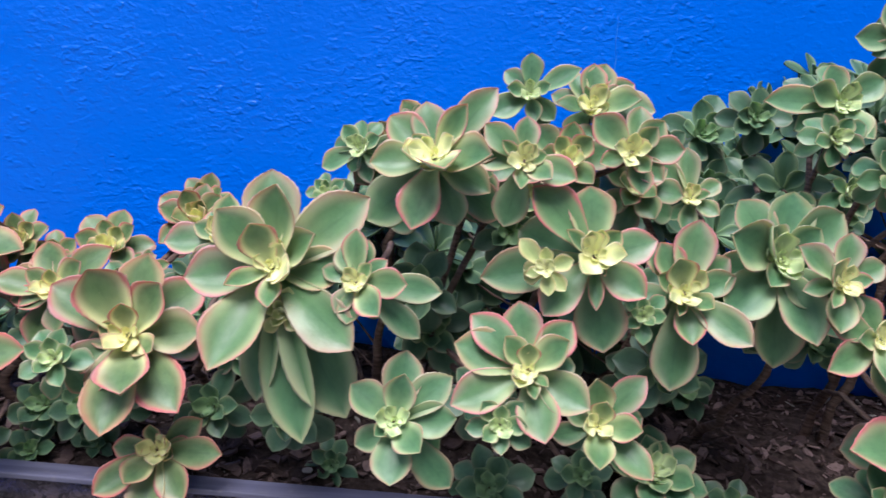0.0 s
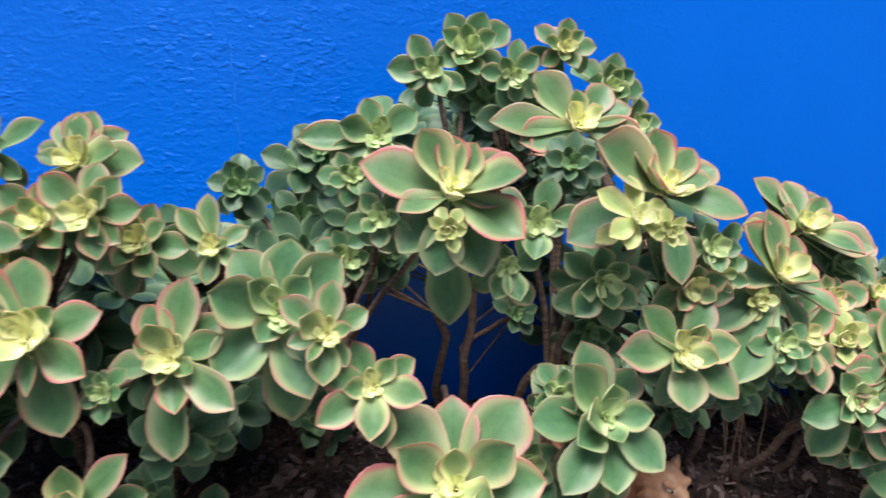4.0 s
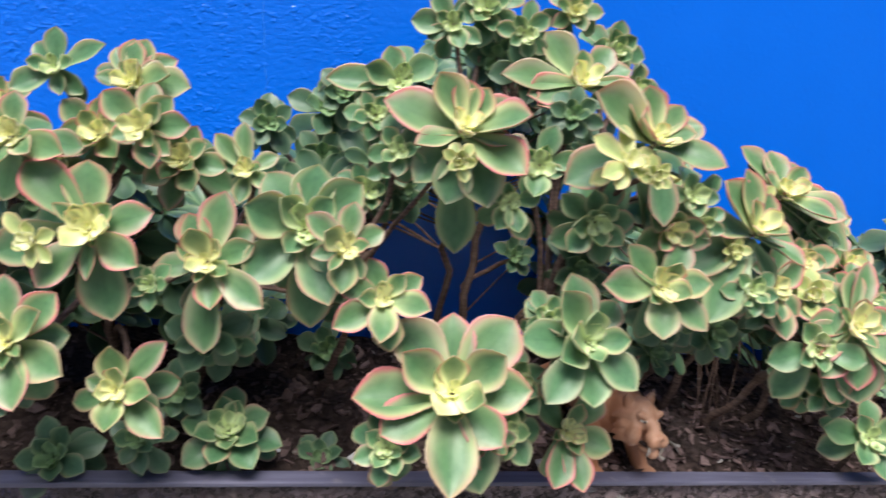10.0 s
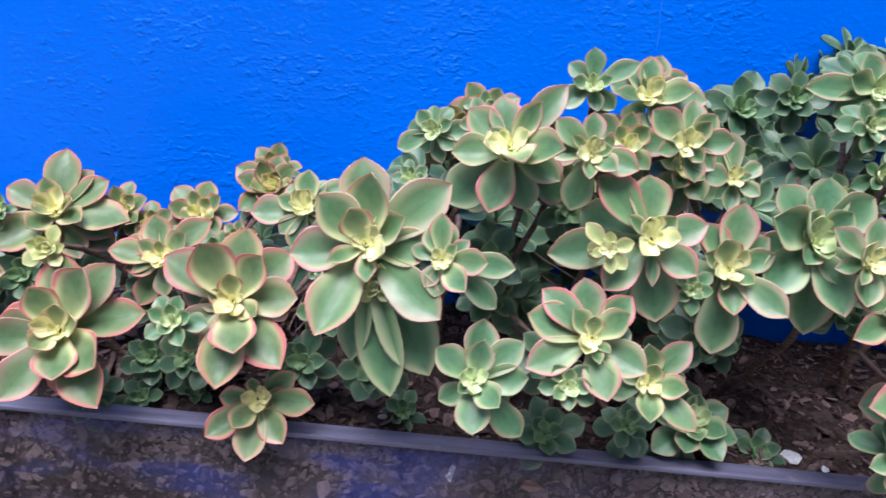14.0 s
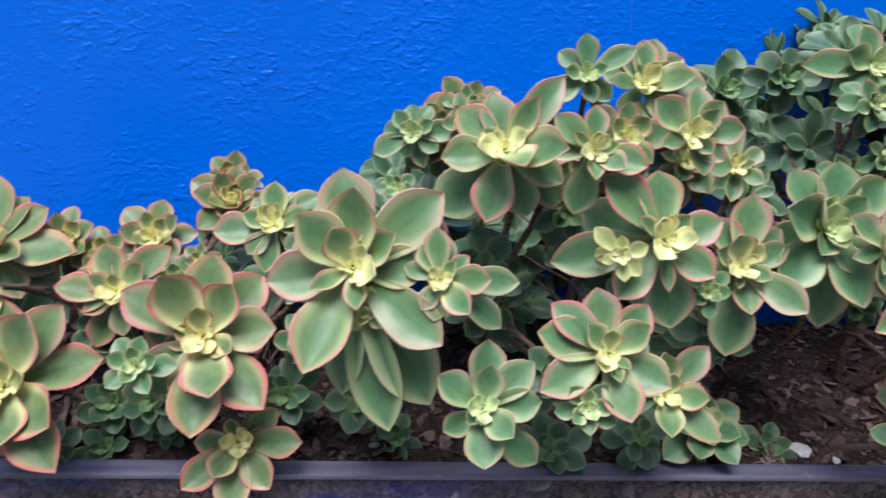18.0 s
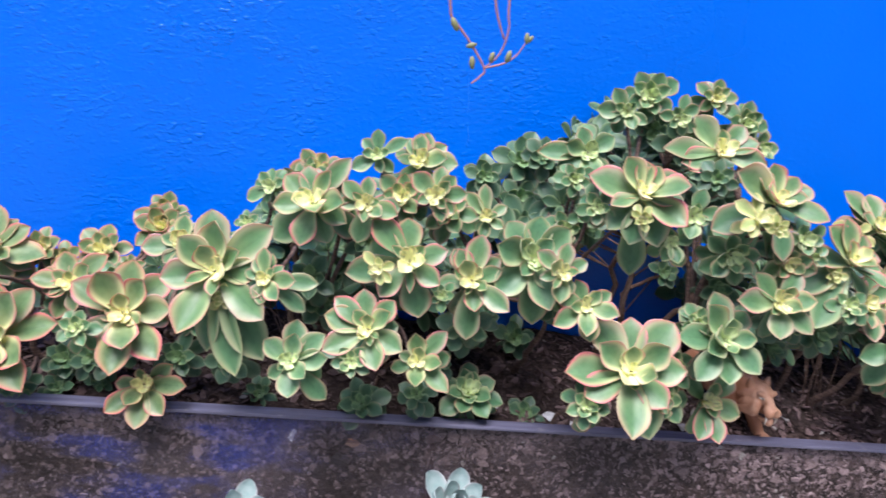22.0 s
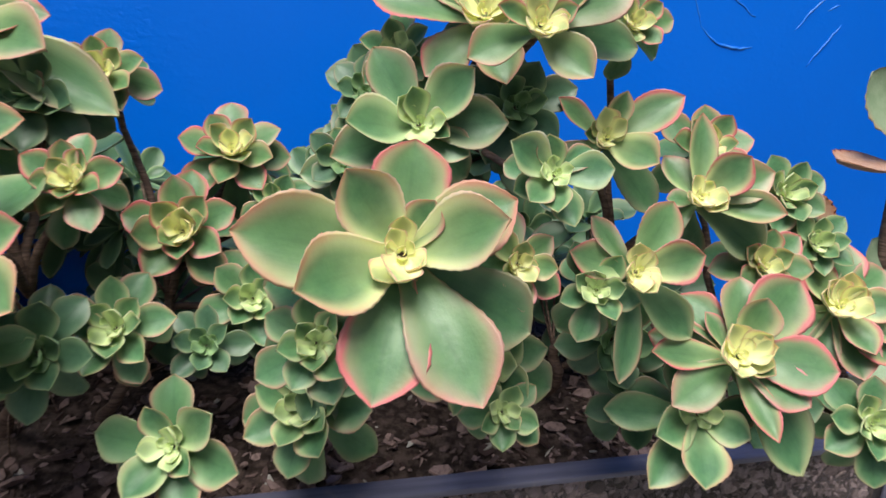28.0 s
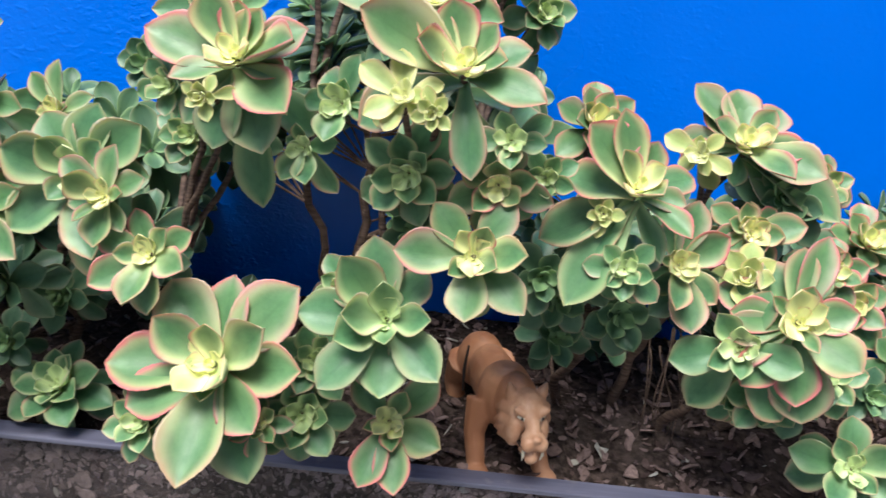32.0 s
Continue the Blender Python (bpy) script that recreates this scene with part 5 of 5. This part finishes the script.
tagged(new("wall_nail", mesh_of("wall_nail", *tube([Vector((1.326, WALL_Y - 0.001, 0.514)), Vector((1.328, WALL_Y - 0.006, 0.522)), Vector((1.323, WALL_Y - 0.007, 0.545))], [0.0014, 0.0013, 0.0006], 6), STRIPE)), "thin dark nail stub in the blue wall", "nail")


# ---- hanging flower stem ----
def stem(name, pts, radius, mat, parent, sides=6):
    pts = [Vector(p) for p in pts]
    fine = []
    for k in range(len(pts) - 1):
        p0, p1, p2, p3 = pts[max(k - 1, 0)], pts[k], pts[k + 1], pts[min(k + 2, len(pts) - 1)]
        fine += bezier(p1, p1 + (p2 - p0) / 6, p2 - (p3 - p1) / 6, p2, 5)[:-1]
    fine.append(pts[-1])
    n = len(fine)
    vs, fs = tube(fine, [radius * (1 - 0.45 * k / n) for k in range(n)], sides)
    return child(name, mesh_of(name, vs, fs, mat), parent)


def bud(parent, x, y, z, size, tilt):
    bm = bmesh.new()
    bmesh.ops.create_uvsphere(bm, u_segments=10, v_segments=8, radius=1.0)
    for v in bm.verts:
        v.co = Vector((v.co.x * 0.42, v.co.y * 0.42, v.co.z)) * (1.0 - 0.25 * max(0, v.co.z))
    child("bud", bm_mesh("bud", bm, BUD, True), parent, pose(x, y, z, 0, tilt, 0) @ Matrix.Scale(size, 4))


hang = tagged(new("hanging_flower_stem"), "thin pink flower stem with olive buds hanging from above", "flower stem")
hy = -0.061
stem("stalk", [(0.085, hy, 0.74), (0.100, hy, 0.60), (0.111, hy, 0.523), (0.118, hy, 0.510), (0.136, hy, 0.491), (0.155, hy, 0.466), (0.152, hy, 0.457), (0.143, hy, 0.448)], 0.0017, FLOWER_STEM, hang)
stem("stalk", [(0.165, hy + 0.004, 0.74), (0.172, hy + 0.003, 0.60), (0.173, hy, 0.531), (0.176, hy, 0.509), (0.170, hy, 0.483), (0.155, hy, 0.466)], 0.0016, FLOWER_STEM, hang)
stem("stalk", [(0.130, hy - 0.003, 0.74), (0.150, hy - 0.003, 0.58), (0.159, hy - 0.003, 0.529), (0.172, hy - 0.003, 0.498)], 0.0019, FLOWER_STEM, hang)
stem("stalk", [(0.155, hy, 0.466), (0.175, hy, 0.473), (0.188, hy, 0.483), (0.198, hy, 0.500)], 0.0012, FLOWER_STEM, hang)
for bx, bz, bs, bt in ((0.117, 0.508, 0.009, -30), (0.139, 0.488, 0.007, 70), (0.141, 0.471, 0.008, -10), (0.162, 0.479, 0.007, 15), (0.180, 0.482, 0.008, 15), (0.197, 0.503, 0.007, -5), (0.201, 0.502, 0.006, 40)):
    bud(hang, bx, hy, bz, bs, bt)


# ---- other plants ----
def leaf_of(mat, width, curl, cup, seed, thick=0.10, full=0.6, neck=0.25, teeth=0.0, tip=0.03):
    vs, fs, ed, al = leaf_shape(width, curl, cup, 0.05, random.Random(seed), tip=tip, full=full, neck=neck, thick=thick, teeth=teeth)
    me = mesh_of("leaf", vs, fs, mat)
    set_attr(me, "edge", ed)
    return me


# the branch by the wall with oblong leaves
twig = tagged(new("leafy_branch"), "hanging branch with oblong pale green leaves before the wall", "branch")
twig.matrix_basis = Matrix.Translation((1.447, 0.135, 0.487)) @ Matrix.Scale(0.82, 4)
stem("twig", [(-0.01, 0, 0.30), (0.002, 0, 0.12), (0, 0, 0.0), (0.05, 0, 0.01), (0.14, 0.0, 0.03)], 0.0050, BRANCH_LEAF, twig)
OBLONG = [leaf_of(BRANCH_LEAF, 0.20, 0.10, 0.3, 5), leaf_of(BRANCH_LEAF, 0.24, -0.05, 0.2, 6)]
for k, (ang, length, lift) in enumerate(((160, 0.075, 20), (125, 0.070, 35), (205, 0.080, -5), (70, 0.060, 50), (95, 0.055, 30), (300, 0.060, 10), (20, 0.07, 30), (45, 0.075, 10), (250, 0.07, -10))):
    off = 0.0 if k < 5 else 0.055
    child("leaf", OBLONG[k % 2], twig, axis_pose(off, -0.004, 0.0, 0, 10, ang - 90) @ pose(0, 0.004, 0, lift) @ Matrix.Scale(length, 4))
pale = tagged(new("dried_white_leaves"), "bunch of dry whitish leaves hanging before the wall", "leaves")
pale.matrix_basis = Matrix.Translation((1.344, 0.147, 0.570)) @ Matrix.Scale(0.82, 4)
DRY = [leaf_of(WHITE_LEAF, 0.22, 0.15, 0.5, 8, teeth=0.02), leaf_of(WHITE_LEAF, 0.26, -0.1, 0.3, 9, teeth=0.02)]
for k, (ang, length) in enumerate(((262, 0.060), (235, 0.045), (285, 0.042), (250, 0.03))):
    child("leaf", DRY[k % 2], pale, axis_pose(0.006 * (k - 1), -0.003 * k, 0.0, 0, 8, ang - 90) @ pose(0, 0, 0, 12) @ Matrix.Scale(length, 4))
stem("twig", [(0.0, 0, 0.0), (0.006, 0, 0.08), (0.01, 0, 0.20)], 0.0025, WHITE_LEAF, pale)

# the grey pot beside the planter and its paddle-leaved plant
pot = tagged(new("plant_pot"), "grey plastic pot with ribbed side standing beside the planter", "pot")
pot.location = (1.69, 0.09, FLOOR_Z)
rings = ((0.085, 0.0), (0.100, 0.10), (0.112, 0.20), (0.116, 0.235), (0.124, 0.236), (0.128, 0.242), (0.129, 0.268), (0.124, 0.275), (0.117, 0.272), (0.112, 0.235))
vs, fs = [], []
for r, z in rings:
    vs += [Vector((r * math.cos(2 * math.pi * k / 40), r * math.sin(2 * math.pi * k / 40), z)) for k in range(40)]
for i in range(len(rings) - 1):
    fs += [(i * 40 + k, i * 40 + (k + 1) % 40, i * 40 + 40 + (k + 1) % 40, i * 40 + 40 + k) for k in range(40)]
fs.append(tuple(range(40))[::-1])
child("pot_wall", mesh_of("pot_wall", vs, fs, POT), pot)
vs, fs = [Vector((0, 0, 0.245))], []
for ring_r in (0.055, 0.114):
    vs += [Vector((ring_r * math.cos(2 * math.pi * k / 24), ring_r * math.sin(2 * math.pi * k / 24), 0.245 + 0.004 * noise.noise(Vector((k, ring_r * 90, 0))))) for k in range(24)]
fs += [(0, 1 + k, 1 + (k + 1) % 24) for k in range(24)] + [(1 + k, 25 + k, 25 + (k + 1) % 24, 1 + (k + 1) % 24) for k in range(24)]
child("potting_soil", mesh_of("potting_soil", vs, fs, SOIL), pot)

paddle = tagged(new("paddle_plant"), "paddle-leaved succulent with scalloped grey-green and rusty leaves in the pot", "succulent")
paddle.location = (1.69, 0.09, FLOOR_Z + 0.245)
PL = [leaf_of(PADDLE, 0.40, 0.10, 0.25, 21, 0.05, 0.55, 0.3, 0.016), leaf_of(PADDLE, 0.36, -0.05, 0.2, 22, 0.05, 0.6, 0.3, 0.016)]
RL = [leaf_of(RUST, 0.40, 0.08, 0.15, 23, 0.05, 0.55, 0.35, 0.02)]
stem("stem", [(-0.06, 0.0, -0.01), (-0.105, 0.0, 0.10), (-0.146, 0.008, 0.21), (-0.149, 0.010, 0.345)], 0.0075, BARK, paddle)
stem("stem", [(-0.06, 0.05, -0.01), (-0.10, 0.10, 0.10), (-0.13, 0.13, 0.19)], 0.006, BARK, paddle)


def paddle_leaf(me, x, y, z, az, el, angle, length, lift):
    child("leaf", me, paddle, axis_pose(x, y, z, az, el, angle - 90) @ pose(0, 0, 0, lift) @ Matrix.Scale(length, 4))


for me, x, y, z, az, el, ang, length, lift in (
    (PL[0], -0.150, 0.008, 0.324, -10, 25, 130, 0.075, 15),
    (PL[1], -0.145, 0.008, 0.324, 10, 20, 62, 0.08, 20),
    (PL[1], -0.145, 0.008, 0.314, 0, 30, 10, 0.085, 10),
    (PL[0], -0.145, 0.008, 0.344, 0, 20, 88, 0.075, 30),
    (RL[0], -0.150, 0.003, 0.299, 0, 82, 178, 0.075, 4),
    (PL[1], -0.145, -0.002, 0.304, 0, 60, 300, 0.08, -5),
    (PL[0], -0.120, -0.020, 0.160, -10, 35, 120, 0.085, 10),
    (PL[0], -0.115, -0.020, 0.170, 10, 30, 60, 0.09, 10),
):
    paddle_leaf(me, x, y, z, az, el, ang, length, lift)
for me, x, y, z, az, el, ang, length, lift in (
    (PL[1], -0.125, -0.020, 0.150, 0, 45, 200, 0.085, 0),
    (PL[1], -0.115, -0.020, 0.150, 10, 45, 330, 0.09, 0),
    (RL[0], -0.060, -0.055, 0.075, -20, 25, 115, 0.095, 10),
    (PL[0], -0.030, -0.060, 0.065, 0, 30, 70, 0.10, 5),
    (PL[1], -0.060, -0.060, 0.060, -10, 30, 260, 0.07, 5),
    (RL[0], -0.120, 0.125, 0.175, -10, 20, 95, 0.075, 10),
    (RL[0], -0.125, 0.125, 0.170, 20, 30, 40, 0.07, 5),
    (PL[1], -0.120, 0.120, 0.170, 0, 40, 150, 0.06, 5),
):
    paddle_leaf(me, x, y, z, az, el, ang, length, lift)
paddle_leaf(RL[0], -0.128, -0.062, 0.030, -8, 18, 92, 0.088, 4)


def low_rosette(name, label, x, y, z, size, mesh_list, count, open_angle):
    """A fleshy rosette on a stem that stands in front of the planter."""
    ob = tagged(new(name), label, "succulent")
    ob.location = (x, y, FLOOR_Z)
    rng = random.Random(int(abs(x) * 999))
    stem("stem", [(0.0, 0, 0.0), (0.01, 0.0, (z - FLOOR_Z) * 0.5), (0, 0, z - FLOOR_Z)], 0.007, BARK, ob)
    for k in range(count):
        s = k / (count - 1)
        m = axis_pose(0, 0, z - FLOOR_Z, 10, 62, k * 137.5 + rng.uniform(-8, 8)) @ pose(0, 0.05 * size, -0.1 * size * s, 80 - (80 - open_angle) * s + rng.uniform(-5, 5))
        child("leaf", mesh_list[k % len(mesh_list)], ob, m @ Matrix.Scale(size * (0.5 + 0.5 * s**0.7), 4))


EL = [leaf_of(ECHEVERIA, 0.20, 0.35, 0.45, 31, 0.13, 0.55, 0.4), leaf_of(ECHEVERIA, 0.175, 0.25, 0.5, 32, 0.13, 0.5, 0.4)]
low_rosette("echeveria", "pinkish olive echeveria rosette in front of the planter", -0.480, -0.058, -0.050, 0.088, EL, 21, 40)
GLAUCOUS = plain_leaf("glaucous_leaf", (0.26, 0.37, 0.35), (0.36, 0.46, 0.44), (0.52, 0.45, 0.46), 0.5)
GL = [leaf_of(GLAUCOUS, 0.27, 0.25, 0.4, 33, 0.10, 0.6, 0.4)]
low_rosette("glaucous_rosette", "blue-grey succulent rosette in front of the planter", 0.177, -0.13, -0.040, 0.055, GL, 17, 28)
low_rosette("glaucous_rosette", "small blue-grey succulent rosette in front of the planter", -0.070, -0.13, -0.066, 0.048, GL, 14, 28)

# ---- litter ----
def scrap(name, label, x, y, z, size, seed, mat, turn):
    """A crumpled flake, bent and irregular."""
    rng = random.Random(seed)
    vs = [Vector((0, 0, 0.25))]
    for k in range(9):
        a = 2 * math.pi * k / 9
        vs.append(Vector((math.cos(a) * rng.uniform(0.6, 1.1), math.sin(a) * rng.uniform(0.4, 0.8), rng.uniform(-0.15, 0.35))))
    n = len(vs)
    vs += [v - Vector((0, 0, 0.08)) for v in vs]
    fs = [(0, 1 + k, 1 + (k + 1) % 9) for k in range(9)] + [(n, n + 1 + (k + 1) % 9, n + 1 + k) for k in range(9)]
    fs += [(1 + k, n + 1 + k, n + 1 + (k + 1) % 9, 1 + (k + 1) % 9) for k in range(9)]
    ob = tagged(new(name, mesh_of(name, vs, fs, mat, False)), label, "litter")
    ob.matrix_basis = pose(x, y, z, *turn) @ Matrix.Scale(size, 4)


m = Mat("white_paper", 0.7)
PAPER = m.done(m.mix(m.ramp(m.noise(m.coord(), 4.0), 0.35, 0.7), (0.62, 0.62, 0.60), (0.80, 0.80, 0.79)))
scrap("paper_scrap", "small crumpled white paper scrap lying on the soil", 0.338, 0.057, soil_z(0.338, 0.057) + 0.004, 0.014, 3, PAPER, (20, -10, 0))
scrap("paper_scrap", "small crumpled white paper scrap lying on the soil", 0.365, 0.041, soil_z(0.365, 0.041) + 0.004, 0.006, 4, PAPER, (30, -10, 40))
scrap("paper_scrap", "small crumpled white paper scrap lying on the soil", 0.255, 0.060, soil_z(0.255, 0.060) + 0.004, 0.006, 5, PAPER, (40, -10, 80))

# roots dangling under the shrub beside the toy
for k in range(9):
    rr = random.Random(60 + k)
    rx, ry = 0.772 + rr.uniform(-0.022, 0.026), 0.125 + rr.uniform(-0.02, 0.02)
    top = Vector((rx, ry, rr.uniform(0.085, 0.125)))
    low = Vector((rx + rr.uniform(-0.02, 0.03), ry - rr.uniform(0.0, 0.035), 0))
    low.z = soil_z(low.x, low.y) - 0.001
    pts = bezier(top, top.lerp(low, 0.3) + Vector((rr.uniform(-0.012, 0.012), 0, 0)), top.lerp(low, 0.7) + Vector((rr.uniform(-0.026, 0.026), 0, 0)), low, 9)
    vs, fs = tube([p - plants["E"].matrix_basis.translation for p in pts], [0.0012 - 0.00007 * j for j in range(10)], 5, 0.3, rr)
    child("hanging_root", mesh_of("hanging_root", vs, fs, BARK), plants["E"])
scrap("dry_leaf", "small white dry leaf caught behind the acrylic", -0.023, 0.0112, -0.030, 0.013, 21, PAPER, (88, 0, 60))
scrap("dark_clod", "black clod of soil behind the acrylic", 0.042, 0.0112, -0.064, 0.014, 22, STRIPE, (88, 0, 10))
scrap("red_chip", "reddish bark chip behind the acrylic", 0.055, 0.0112, -0.038, 0.011, 23, TOY, (88, 0, 0))
scrap("pale_chip", "pale bark chip behind the acrylic", 0.336, 0.0112, -0.045, 0.005, 24, PALE, (88, 0, 30))
scrap("pale_chip", "pale bark flake lying on the soil", 0.532, 0.042, soil_z(0.532, 0.042) + 0.003, 0.014, 25, PALE, (10, 5, 30))
scrap("pale_chip", "pale bark flake lying on the soil", 0.709, 0.075, soil_z(0.709, 0.075) + 0.003, 0.012, 26, PALE, (15, 5, 80))
scrap("pale_chip", "pale bark chip behind the acrylic", 0.612, 0.0112, -0.025, 0.009, 27, PALE, (88, 0, 20))
